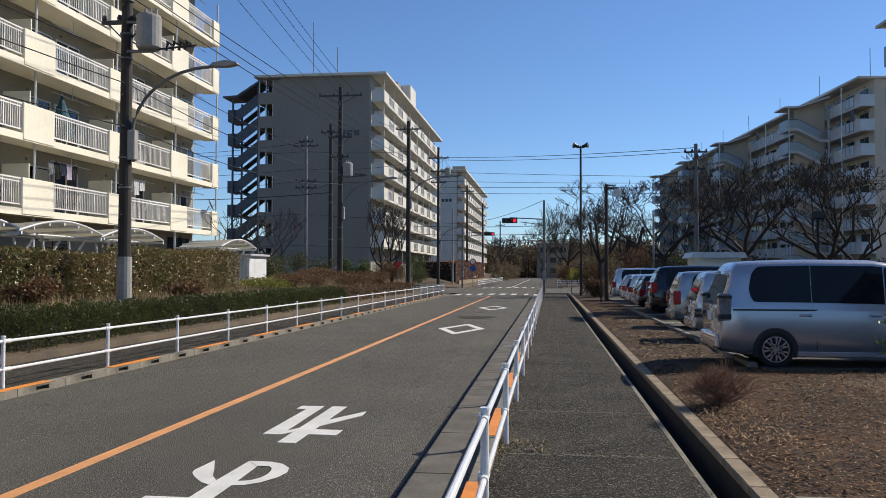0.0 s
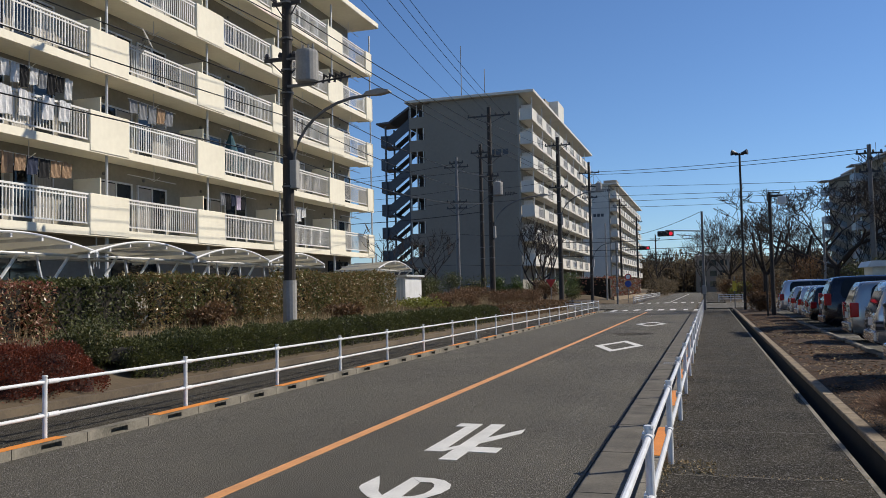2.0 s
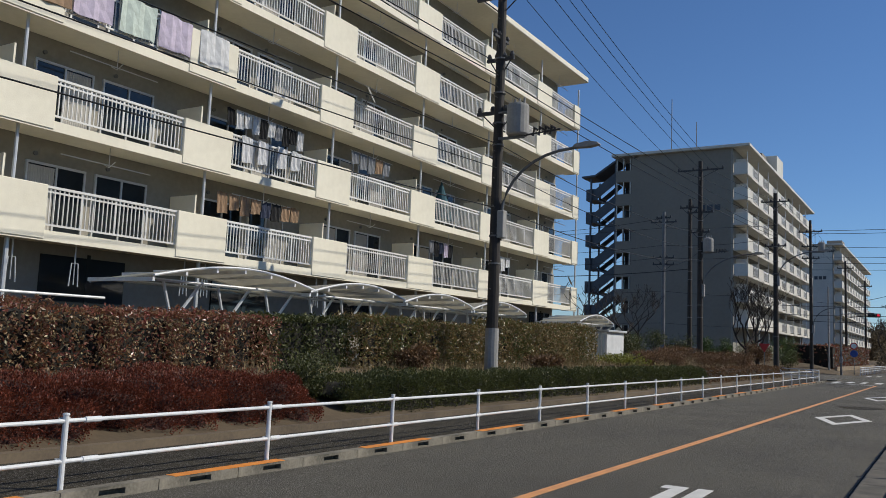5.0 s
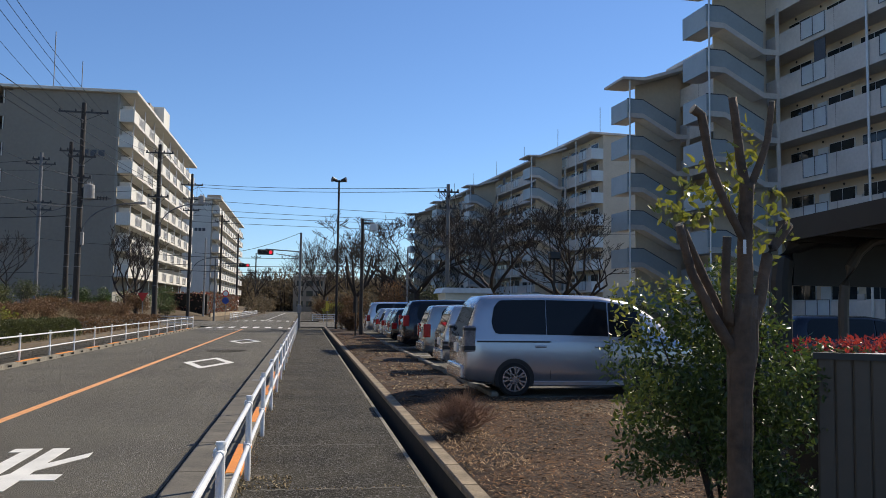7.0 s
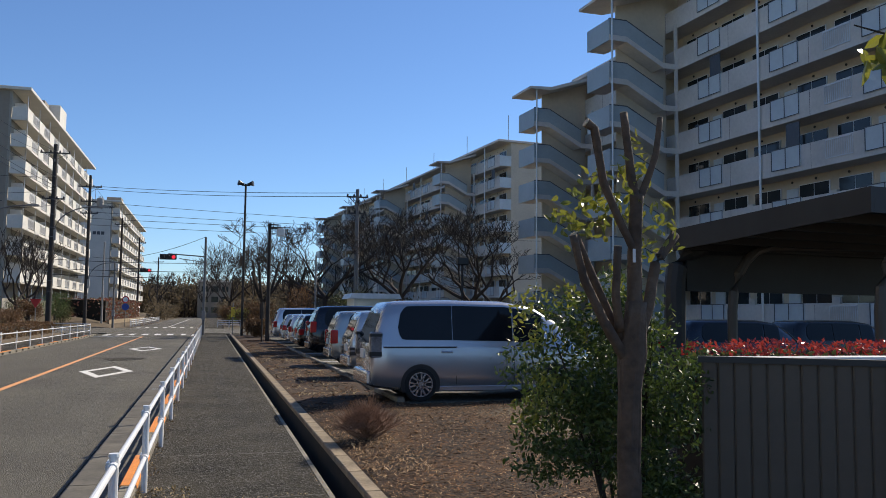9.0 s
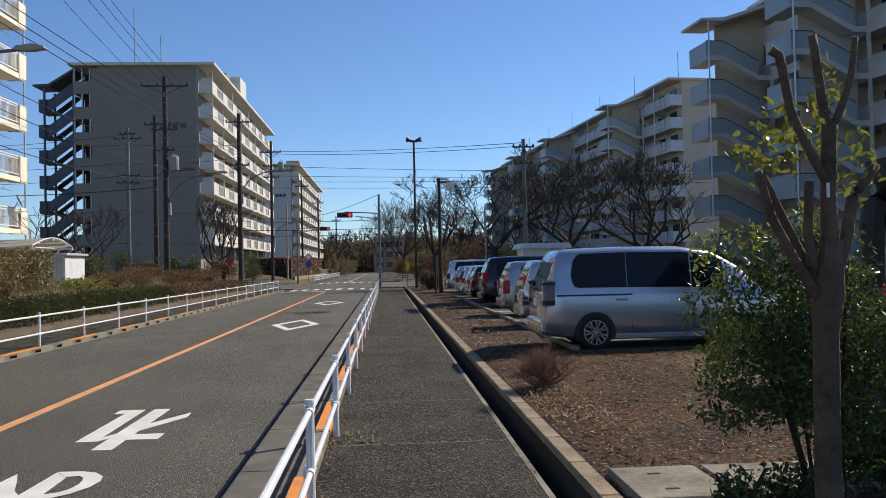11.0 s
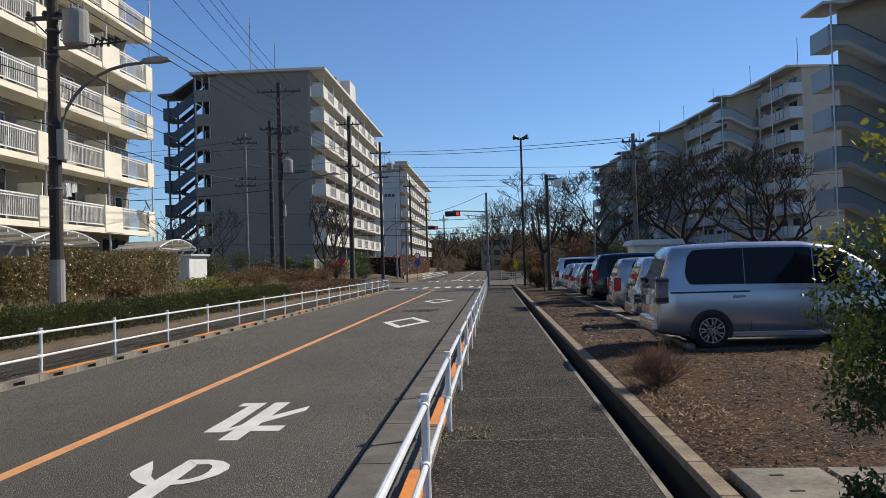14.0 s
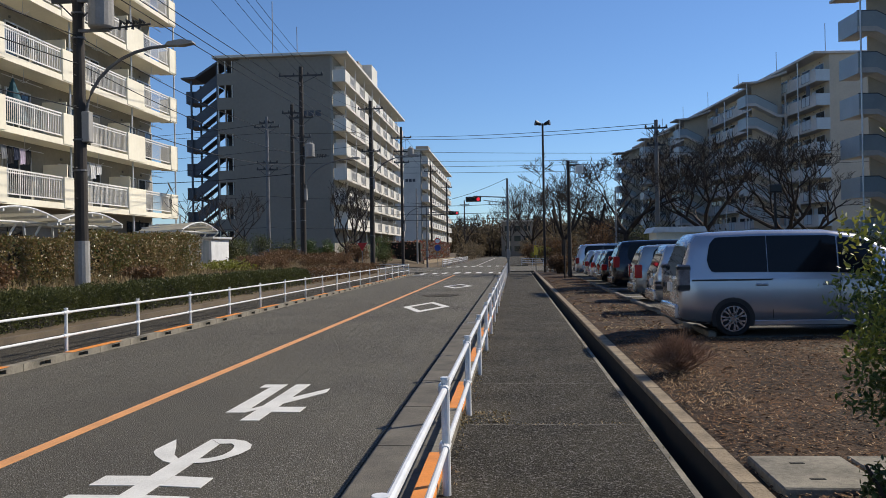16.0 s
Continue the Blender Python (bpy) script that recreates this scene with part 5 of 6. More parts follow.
for a, b, s in (((-12.95, 97, 15.35), (10.2, 60, 10.6), 0.25), ((-12.95, 97, 15.05), (10.2, 60, 10.35), 0.3), ((-12.95, 97, 13.6), (40, 86, 11.2), 0.3), ((-12.95, 97, 12.5), (40, 86, 10.9), 0.3), ((-12.95, 97, 11.8), (40, 86, 10.7), 0.25), ((-12.95, 97, 11.1), (40, 86, 10.1), 0.3), ((-13.3, 78, 6.2), (7.7, 63.5, 5.8), 0.3), ((-13.3, 78, 5.4), (7.7, 63.5, 5.0), 0.2), ((-13.3, 78, 4.9), (7.7, 63.5, 4.6), 0.25)):
    wire([(a, b, s)], "black wire spanning the street", 0.022)
wire([((-12.4, 97, 7.6), (-0.45, 67.2, 7.6), 0.7)], "black wire to the signal pole", 0.02)

# traffic signals, lamp posts, signs
def signal(at, h, arm, z, label, mirror=1):
    t = thing("traffic_signal", at, label, "traffic signal", "traffic signals")
    part("pole", Geo().tube([(0, 0, -0.3), (0, 0, h)], [0.12, 0.085], 12), POLE_G, t)
    part("arm", Geo().tube([(0, 0, z + 0.1), (-arm * mirror, 0, z + 0.25)], 0.045, 8).tube([(0, 0, z - 0.35), (-arm * mirror * 0.7, 0, z - 0.1)], 0.03, 8), POLE_G, t)
    hd = part("signal_head", Geo().rbox(-arm * mirror - 0.62, -0.12, z - 0.2, -arm * mirror + 0.62, 0.1, z + 0.22, 0.06, 2), TRIM, t, "dark horizontal signal head")
    for i, m in enumerate((TRIM, TRIM, RED_ON)):
        x = -arm * mirror - 0.4 + 0.4 * i
        part("lens", Geo().tube([(x, -0.13, z), (x, -0.15, z)], 0.14, 14), m, hd)
        part("visor", Geo().tube([(x, -0.12, z + 0.01), (x, -0.3, z - 0.02)], [0.165, 0.16], 12, False), TRIM, hd)
    part("box", Geo().rbox(-0.15, -0.16, 1.2, 0.15, 0.14, 1.9, 0.02, 1), POLE_C, t)
signal((-0.42, 67.3, 0.0), 7.6, 2.75, 5.98, "grey signal pole with horizontal traffic light")
signal((-10.2, 98, 0.0), 7.2, -3.2, 6.3, "grey signal pole with a second traffic light")
t = thing("loudspeaker_pole", (2.3, 62, 0.15), "tall dark pole with horn loudspeakers", "pole")
part("pole", Geo().tube([(0, 0, -0.3), (0, 0, 11.0)], [0.10, 0.07], 12), POLE_D, t)
for a in (-0.35, 0.35):
    part("horn", Geo().tube([(a * 0.3, 0, 10.95), (a * 0.7, 0, 11.0), (a * 1.5, -0.1, 11.05)], [0.08, 0.10, 0.21], 12), TRIM, t)
part("crossbar", Geo().box(-0.3, -0.04, 10.85, 0.3, 0.04, 10.93), TRIM, t)
t = thing("street_lamp", (3.2, 48, 0.15), "dark lamp post with a square floodlight", "street lamp")
part("pole", Geo().tube([(0, 0, -0.3), (0, 0, 6.7)], [0.12, 0.09], 12), POLE_D, t)
part("arm", Geo().box(0, -0.05, 6.4, 0.7, 0.05, 6.5).box(0, -0.05, 6.6, 0.5, 0.05, 6.66), POLE_D, t)
part("lamp_head", Geo().rbox(0.4, -0.2, 6.0, 0.83, 0.12, 6.42, 0.05, 2), ALU, t, "pale square floodlight housing")
t = thing("street_lamp", (12.8, 42, 0.2), "dark lamp post with a square lantern", "street lamp")
part("pole", Geo().tube([(0, 0, 0), (0, 0, 4.4)], [0.07, 0.06], 10), POLE_D, t)
part("lamp_head", Geo().rbox(-0.3, -0.2, 4.2, 0.3, 0.2, 4.6, 0.05, 1), TRIM, t)
t = thing("bollard_post", (2.75, 45.5, 0.15), "slim dark metal post beside the kerb", "post")
part("pole", Geo().tube([(0, 0, -0.2), (0, 0, 2.2)], 0.05, 8), POLE_D, t)
t = thing("road_sign", (-9.0, 98.5, 0.05), "pole with red and blue round signs", "road sign")
part("pole", Geo().tube([(0, 0, 0), (0, 0, 3.3)], 0.04, 8), POLE_G, t)
part("disc", Geo().tube([(0, -0.06, 3.0), (0, -0.08, 3.0)], 0.38, 20), SIGN_R, t, "round red and white sign disc")
part("disc_face", Geo().tube([(0, -0.081, 3.0), (0, -0.09, 3.0)], 0.27, 20), RAIL, t)
part("disc", Geo().tube([(0, -0.06, 2.2), (0, -0.08, 2.2)], 0.38, 20), SIGN_B, t, "round blue sign disc")
t = thing("road_sign", (-12.6, 68.8, 0.1), "dark triangular stop sign seen shaded", "road sign")
part("pole", Geo().tube([(0, 0, 0), (0, 0, 2.6)], 0.035, 8), POLE_G, t)
part("plate", Geo().prism([(-0.42, 2.55), (0.42, 2.55), (0, 1.85)], "y", -0.06, -0.04), SIGN_R, t)
t = thing("road_sign", (1.9, 72, 0.0), "yellow crossing sign on a thin pole", "road sign")
part("pole", Geo().tube([(0, 0, 0), (0, 0, 2.6)], 0.04, 8), POLE_G, t)
part("plate", Geo().box(-0.15, -0.06, 1.4, 0.15, -0.04, 2.2), SIGN_Y, t)

# huts and bicycle canopies
t = thing("shed", (8.4, 50, 0.2), "small cream shed with a pale flat roof", "shed")
part("wall", Geo().box(0, 0, -0.1, 2.6, 2.6, 2.5), CREAM, t)
part("roof", Geo().prism([(-0.3, 2.5), (2.9, 2.5), (2.75, 2.82), (-0.1, 2.82)], "y", -0.3, 2.9), RAIL, t, "white sheet roof")
t = thing("shed", (-17.2, 41.5, 1.15), "low white storage shed behind the hedge", "shed")
part("wall", Geo().box(0, 0, -0.2, 1.8, 2.6, 1.5), RAIL, t)
part("roof", Geo().rbox(-0.15, -0.15, 1.5, 1.95, 2.75, 1.62, 0.02, 1), ALU, t)
g = Geo()
for i in range(9):
    g.box(0.1 + 0.18 * i, -0.02, 0.1, 0.24 + 0.18 * i, 0.0, 1.4)
part("shutter", g, PANEL, t)
def canopy(y0, span, x, z, label, rise=0.44):
    """One shallow arch over its span, six translucent sheets between white ribs, on crossed struts."""
    t = thing("bicycle_canopy", (x, y0, z), label, "canopy", "bicycle canopies")
    def arch(a):
        return rise * math.sin(math.pi * min(1, a * 0.92 + 0.03))
    n = 6
    for k in range(n):
        g = Geo()
        for e in (0, -0.025):
            for sx in (-1.1, 1.1):
                for i in range(5):
                    a = (k + 0.03 + 0.94 * i / 4) / n
                    g.v.append((sx, span * a, arch(a) + e + 0.06 * sx))
        q = [(i, i + 1, 6 + i, 5 + i) for i in range(4)]
        g.f = q + [tuple(10 + v for v in reversed(f)) for f in q] + [(i + 5, i + 6, i + 16, i + 15) for i in range(4)] + [(i, i + 10, i + 11, i + 1) for i in range(4)] + [(0, 5, 15, 10), (4, 14, 19, 9)]
        part("arched_sheet", g, CANOPY, t)
    for k in range(n + 1):
        a = k / n
        part("rib", Geo().box(-1.14, span * a - 0.03, arch(a) - 0.09, 1.14, span * a + 0.03, arch(a) + 0.0), RAIL, t)
    for dx in (-1.08, 1.14):
        part("edge_beam", Geo().tube([(dx, span * i / 16, arch(i / 16) - 0.03 + 0.06 * dx) for i in range(17)], 0.032, 6), RAIL, t)
    for dx in (-0.75, 0.8):
        part("purlin", Geo().tube([(dx, 0.25, 0.02), (dx, span - 0.25, 0.02)], 0.04, 6), ALU, t)
    for k in range(3):
        y = span * (0.2 + 0.3 * k)
        part("strut", Geo().tube([(0.7, y - 0.5, 0.05), (0.1, y + 0.75, -2.1)], 0.04, 6), RAIL, t)
        part("strut", Geo().tube([(0.6, y + 0.75, 0.05), (0.0, y - 0.5, -2.1)], 0.04, 6), RAIL, t)
for y0, span in ((12.3, 5.6), (17.6, 4.8), (22.2, 4.7), (26.7, 4.6), (37.2, 4.6)):
    canopy(y0, span, -16.3, 2.95, "white arched bicycle canopy on slanting struts")
# ---------- parked vehicles ----------
def car(at, stations, m, wheels, r, panes, label, rear_lamp, rear_glass, group="parked cars", rim5=7, seams=(), rz=0):
    """Rear at x=0, nose towards +x; stations: x, underside, belt, roof, half width, half width of roof."""
    c = thing("car", at, label, "car", group, rz=rz)
    g = Geo()
    g.smooth = True
    rows = []
    for x, zb, zl, zr, w, wr in stations:
        half = [(w * 0.86, zb), (w * 0.97, zb + 0.09), (w, zb + 0.3), (w, zl - 0.06), (w * 0.985, zl), (wr + (w - wr) * 0.35, zl + (zr - zl) * 0.62), (wr + 0.01, zr - 0.09), (wr * 0.93, zr - 0.03), (wr * 0.6, zr)]
        rows.append([(x, -y, z) for y, z in half] + [(x, y, z) for y, z in reversed(half)])
    n = len(rows[0])
    for q in rows:
        g.v += q
    for i in range(len(rows) - 1):
        for j in range(n):
            g.f.append((i * n + j, (i + 1) * n + j, (i + 1) * n + (j + 1) % n, i * n + (j + 1) % n))
    lean = 0.30 * stations[3][3] / 1.885
    def shear(p, zl, zr):
        x, y, z = p
        return (x + lean * max(0, min(1.1, (z - zl) / (zr - zl))) * max(0, 1 - x / 0.9), y, z)
    g.v = [shear(p, stations[1][2], stations[1][3]) for p in g.v]
    k1 = (len(rows) - 1) * n
    for o in (0, k1):
        g.f += [(o + j, o + j + 1, o + n - 2 - j, o + n - 1 - j) for j in range(n // 2 - 1)]
    body = part("body", g, m, c)
    def sec(x):
        for a, b in zip(stations, stations[1:]):
            if a[0] <= x <= b[0]:
                k = (x - a[0]) / (b[0] - a[0])
                return [p + (q - p) * k for p, q in zip(a, b)]
    for side in (-1, 1):
        for x0, x1 in panes:
            gg = Geo()
            cols = 12
            for i in range(cols + 1):
                x, zb, zl, zr, w, wr = sec(x0 + (x1 - x0) * (i / cols) ** 1.6)
                cut = max(0, 1 - (x - x0) / 0.16) ** 2 if x0 == panes[0][0] else 0
                for k, e in ((0.11 + 0.28 * cut, 0.015), (0.62 - 0.02 * cut, 0.012), (0.87 - 0.16 * cut, 0.014)):
                    z = zl + (zr - zl) * k
                    yy = w * 0.985 + (wr + (w - wr) * 0.35 - w * 0.985) * k / 0.62 if k <= 0.62 else (wr + (w - wr) * 0.35) + (wr + 0.01 - wr - (w - wr) * 0.35) * (k - 0.62) / 0.30
                    gg.v.append((x, side * (yy + e), z))
            gg.f = [(i * 3 + k, i * 3 + 3 + k, i * 3 + 4 + k, i * 3 + 1 + k) for i in range(cols) for k in range(2)]
            gg.v = [shear(p, stations[1][2], stations[1][3]) for p in gg.v]
            gg.smooth = True
            part("side_window", gg, CARGLASS, body)
        w = stations[2][4]
        for x in seams:
            part("door_seam", Geo().box(x - 0.007, side * w - 0.004, stations[2][1] + 0.1, x + 0.007, side * w + 0.004, stations[2][2] - 0.03), TRIM, body)
            part("door_handle", Geo().rbox(x - 0.30, side * w - 0.03, stations[2][2] - 0.16, x - 0.08, side * w + 0.03, stations[2][2] - 0.12, 0.012, 1), m, body)
        part("sill", Geo().rbox(stations[1][0] + 0.8, side * (w * 0.93) - 0.05, stations[2][1] - 0.03, stations[-3][0] - 0.5, side * (w * 0.93) + 0.05, stations[2][1] + 0.08, 0.02, 1), m, body)
        # wheels
        for wx in wheels:
            a = Geo()
            arch = [(wx + (r + 0.06) * math.cos(t), r + (r + 0.06) * math.sin(t)) for t in [math.pi * (-0.12 + 1.24 * i / 20) for i in range(21)]]
            a.prism(arch, "y", side * w - 0.3 if side > 0 else -w - 0.006, side * w + 0.006 if side > 0 else -w + 0.3)
            part("wheel_arch", a, TRIM, body)
            yo = side * (w + 0.012)
            ty = Geo().tube([(wx, yo - side * 0.2, r), (wx, yo - side * 0.015, r), (wx, yo, r)], [r, r, r * 0.93], 28)
            wh = part("wheel", ty, TYRE, c)
            rm = Geo().tube([(wx, yo, r), (wx, yo + side * 0.006, r)], r * 0.30, 14)
            for k in range(rim5):
                t = 2 * math.pi * k / rim5
                d, e = Vector((math.cos(t), 0, math.sin(t))), Vector((-math.sin(t), 0, math.cos(t)))
                o = Vector((wx, yo + side * 0.008, r))
                for s in (-0.055, 0.055):
                    q = [o + d * r * 0.15 + e * (s * 0.5 - 0.016), o + d * r * 0.15 + e * (s * 0.5 + 0.016), o + d * r * 0.68 + e * (s + 0.018), o + d * r * 0.68 + e * (s - 0.018)]
                    rm.add(q + [p + Vector((0, side * 0.014, 0)) for p in q], [(0, 1, 2, 3), (4, 5, 6, 7), (0, 1, 5, 4), (1, 2, 6, 5), (2, 3, 7, 6), (3, 0, 4, 7)])
            for i in range(28):
                t0, t1 = 2 * math.pi * i / 28, 2 * math.pi * (i + 1) / 28
                P = [Vector((wx + k * r * math.cos(t), yo + side * 0.012, r + k * r * math.sin(t))) for t in (t0, t1) for k in (0.66, 0.73)]
                rm.add(P, [(0, 1, 3, 2)])
            part("rim", rm, RIM, wh)
    x, zb, zl, zr, w, wr = stations[0]
    if rear_glass:
        gg = Geo()
        s1 = stations[1]
        for i in range(5):
            k = i / 4
            z = zl + 0.02 + (zr - zl - 0.14) * k
            ww = (w + (wr - w) * k) * 0.9
            gg.v += [(-0.012, -ww, z), (-0.012, ww, z)]
        gg.f = [(2 * i, 2 * i + 1, 2 * i + 3, 2 * i + 2) for i in range(4)]
        gg.v = [shear(p, stations[1][2], stations[1][3]) for p in gg.v]
        part("rear_window", gg, CARGLASS, body)
    for side in (-1, 1):
        z0, z1, mm = rear_lamp
        part("tail_lamp", Geo().rbox(-0.02, side * (w - 0.03) - 0.10, z0, 0.20, side * (w - 0.03) + 0.075, z1, 0.03, 2), mm, body)
        if mm is LAMP_CLEAR:
            part("lamp_segment", Geo().rbox(-0.025, side * (w - 0.03) - 0.105, z0 + 0.02, 0.205, side * (w - 0.03) + 0.08, z0 + 0.13, 0.02, 1), TRIM, body)
            part("lamp_segment", Geo().rbox(-0.025, side * (w - 0.03) - 0.105, z1 - 0.10, 0.205, side * (w - 0.03) + 0.08, z1 - 0.02, 0.02, 1), TRIM, body)
    part("rear_bumper", Geo().rbox(-0.07, -w * 0.95, zb - 0.02, 0.2, w * 0.95, zb + 0.24, 0.05, 2), m, body)
    part("number_plate", Geo().rbox(-0.03, -0.165, zl - 0.28, 0.0, 0.165, zl - 0.11, 0.006, 1), RAIL, body)
    part("wiper", Geo().tube([(-0.025, 0.0, zl + 0.06), (-0.03, 0.4, zl + 0.12)], 0.01, 5), TRIM, body)
    return c
VAN = [(0.0, 0.32, 1.05, 1.74, 0.78, 0.63), (0.07, 0.26, 1.05, 1.83, 0.835, 0.67), (0.45, 0.21, 1.05, 1.86, 0.855, 0.70), (1.5, 0.18, 1.04, 1.885, 0.86, 0.715), (2.6, 0.18, 1.02, 1.875, 0.86, 0.71), (3.2, 0.18, 1.00, 1.79, 0.855, 0.68), (3.7, 0.18, 0.99, 1.52, 0.85, 0.66), (4.15, 0.18, 0.97, 1.12, 0.83, 0.70), (4.45, 0.32, 0.86, 0.95, 0.78, 0.68), (4.6, 0.42, 0.72, 0.78, 0.66, 0.6)]
def resize(st, L, hh, ww):
    return [(x * L, zb, zl * hh, zr * hh, w * ww, wr * ww) for x, zb, zl, zr, w, wr in st]
van = car((2.95, 16.06, 0.215), VAN, SILVER, (0.93, 3.6), 0.315, ((0.44, 1.535), (1.55, 2.74), (2.77, 3.38)), "silver minivan with dark windows parked beside the mulch", (0.80, 1.28, LAMP_CLEAR), True, seams=(1.62, 2.77))
part("belt_line", Geo().box(0.22, -0.872, 0.985, 1.6, -0.855, 1.012), TRIM, van)
KEI = resize(VAN, 0.74, 0.90, 0.86)
WAG = resize(VAN, 0.90, 0.82, 0.95)
car((3.45, 21.3, 0.215), KEI, KEI_W, (0.62, 2.75), 0.275, ((0.75, 1.2), (1.23, 2.0)), "pearl white small hatchback parked in a bay", (0.55, 0.80, LAMP_CLEAR), True, rim5=5, seams=(1.2,))
car((3.6, 25.8, 0.215), KEI, KEI_S, (0.62, 2.75), 0.275, ((0.45, 1.2), (1.23, 2.0)), "grey small wagon with upright red tail lamps", (0.70, 1.10, LAMP_RED), True, rim5=5, seams=(1.2,))
car((3.6, 31.2, 0.215), VAN, NAVY, (0.93, 3.6), 0.32, ((0.42, 1.55), (1.57, 2.72), (2.78, 3.3)), "dark navy minivan with bright wheel rims", (0.9, 1.3, LAMP_RED), True, seams=(1.62, 2.77))
car((3.6, 35.2, 0.215), WAG, BLACKP, (0.85, 3.2), 0.30, ((0.4, 1.4), (1.43, 2.4), (2.45, 2.95)), "black hatchback parked in a bay", (0.7, 0.95, LAMP_RED), True, rim5=5, seams=(1.5,))
car((3.7, 38.0, 0.215), WAG, KEI_S, (0.85, 3.2), 0.30, ((0.4, 1.4), (1.43, 2.4), (2.45, 2.95)), "grey hatchback parked in a bay", (0.7, 0.95, LAMP_RED), True, rim5=5, seams=(1.5,))
car((3.7, 41.0, 0.215), WAG, WHITEP, (0.85, 3.2), 0.30, ((0.4, 1.4), (1.43, 2.4), (2.45, 2.95)), "white hatchback parked in a bay", (0.7, 0.95, LAMP_RED), True, rim5=5, seams=(1.5,))
car((3.7, 44.4, 0.215), WAG, KEI_W, (0.85, 3.2), 0.30, ((0.4, 1.4), (1.43, 2.4), (2.45, 2.95)), "pearl hatchback parked in a bay", (0.7, 0.95, LAMP_RED), True, rim5=5, seams=(1.5,))
car((3.6, 49.5, 0.215), VAN, WHITEP, (0.93, 3.6), 0.32, ((0.42, 1.55), (1.57, 2.72), (2.78, 3.3)), "white wagon with red tail lamps parked far along", (0.75, 1.1, LAMP_RED), True, seams=(1.62,))
car((-21.0, 70.5, 0.9), WAG, BLUEP, (0.85, 3.2), 0.30, ((0.4, 1.4), (1.43, 2.4), (2.45, 2.95)), "blue car parked behind the bank shrubs", (0.7, 0.95, LAMP_RED), True, rim5=5, seams=(1.5,), rz=-20)

for at, m, name in (((12.6, 21.0, 0.215), NAVY, "dark car parked behind the shelter"), ((17.2, 22.5, 0.215), BLACKP, "black car parked behind the shelter")):
    car(at, WAG, m, (0.85, 3.2), 0.30, ((0.4, 1.4), (1.43, 2.4), (2.45, 2.95)), name, (0.7, 0.95, LAMP_RED), True, rim5=5, seams=(1.5,))

# ---------- mulch bed with tree, shrub, fence ----------
def edge_dip(x):
    """The mulch falls towards its kerb."""
    return max(0, 0.055 - (x - 1.714) * 0.13)
g = Geo()
nx, ny = 60, 90
for j in range(ny + 1):
    for i in range(nx + 1):
        x, y = 1.714 + (11 - 1.714) * (i / nx) ** 1.3, 3.0 + (15.04 - 3.0) * j / ny
        g.v.append((x, y, 0.205 - edge_dip(x) + 0.05 * noise.noise(Vector((x * 0.7, y * 0.7, 0))) * min(1, (x - 1.7) * 2) + 0.018 * noise.noise(Vector((x * 5, y * 5, 3)))))
g.f = [(j * (nx + 1) + i, j * (nx + 1) + i + 1, (j + 1) * (nx + 1) + i + 1, (j + 1) * (nx + 1) + i) for j in range(ny) for i in range(nx)]
g.smooth = True
solid("mulch_bed", g, SOIL, "dark brown bark mulch bed", "mulch", kind="structure")
g = Geo()
for j in range(81):
    for i in range(7):
        x, y = 1.714 + 1.901 * i / 6, 15.05 + 44.2 * j / 80
        g.v.append((x, y, 0.21 - edge_dip(x) + 0.06 * noise.noise(Vector((x * 0.9, y * 0.6, 5)))))
g.f = [(j * 7 + i, j * 7 + i + 1, j * 7 + 8 + i, j * 7 + 7 + i) for j in range(80) for i in range(6)]
solid("mulch_strip", g, SOIL, "strip of brown mulch between kerb and cars", "mulch", kind="structure")
def scatter(count, x0, x1, y0, y1, z, size, m, name, label, tall=0.0):
    c = np.stack([RND.uniform(x0, x1, count), RND.uniform(y0, y1, count), np.full(count, z)], 1)
    c[:, 2] += [-edge_dip(a) + 0.05 * noise.noise(Vector((a * 0.7, b * 0.7, 0))) * min(1, (a - 1.7) * 2) for a, b in c[:, :2]]
    a = RND.uniform(0, 6.28, count)
    d = np.stack([np.cos(a), np.sin(a), RND.uniform(-0.35, 0.35, count) + tall], 1)
    e = np.stack([-np.sin(a), np.cos(a), RND.uniform(-0.4, 0.4, count)], 1)
    L = size * RND.uniform(0.5, 1.6, count)[:, None]
    W = L * RND.uniform(0.08, 0.28, count)[:, None]
    v = np.stack([c - d * L / 2 - e * W / 2, c + d * L / 2 - e * W / 2, c + d * L / 2 + e * W / 2, c - d * L / 2 + e * W / 2], 1).reshape(-1, 3)
    gg = Geo()
    gg.v, gg.f = v.tolist(), np.arange(count * 4).reshape(-1, 4).tolist()
    solid(name, gg, m, label, name.replace("_", " "), kind="stuff")
scatter(60000, 1.72, 8.0, 4.6, 15.0, 0.228, 0.042, CHIP, "bark_chips", "scattered brown bark chips and dry leaves")
scatter(15000, 1.72, 8.0, 4.6, 15.0, 0.240, 0.024, FLECK, "pale_wood_chips", "small pale wood flecks on the mulch", 0.1)
scatter(9000, 1.73, 3.55, 14.3, 50, 0.225, 0.08, CHIP, "bark_chips", "scattered brown bark chips along the strip")
scatter(1100, 1.72, 2.4, 8.4, 12.4, 0.242, 0.032, FLECK, "dry_grass", "straw-coloured dry grass by the kerb", 0.5)
scatter(1500, 1.75, 3.2, 16, 40, 0.235, 0.06, STRAW, "dry_grass", "straw-coloured dry grass on the strip", 0.2)
# small weeds in the pavement's edges
g = Geo()
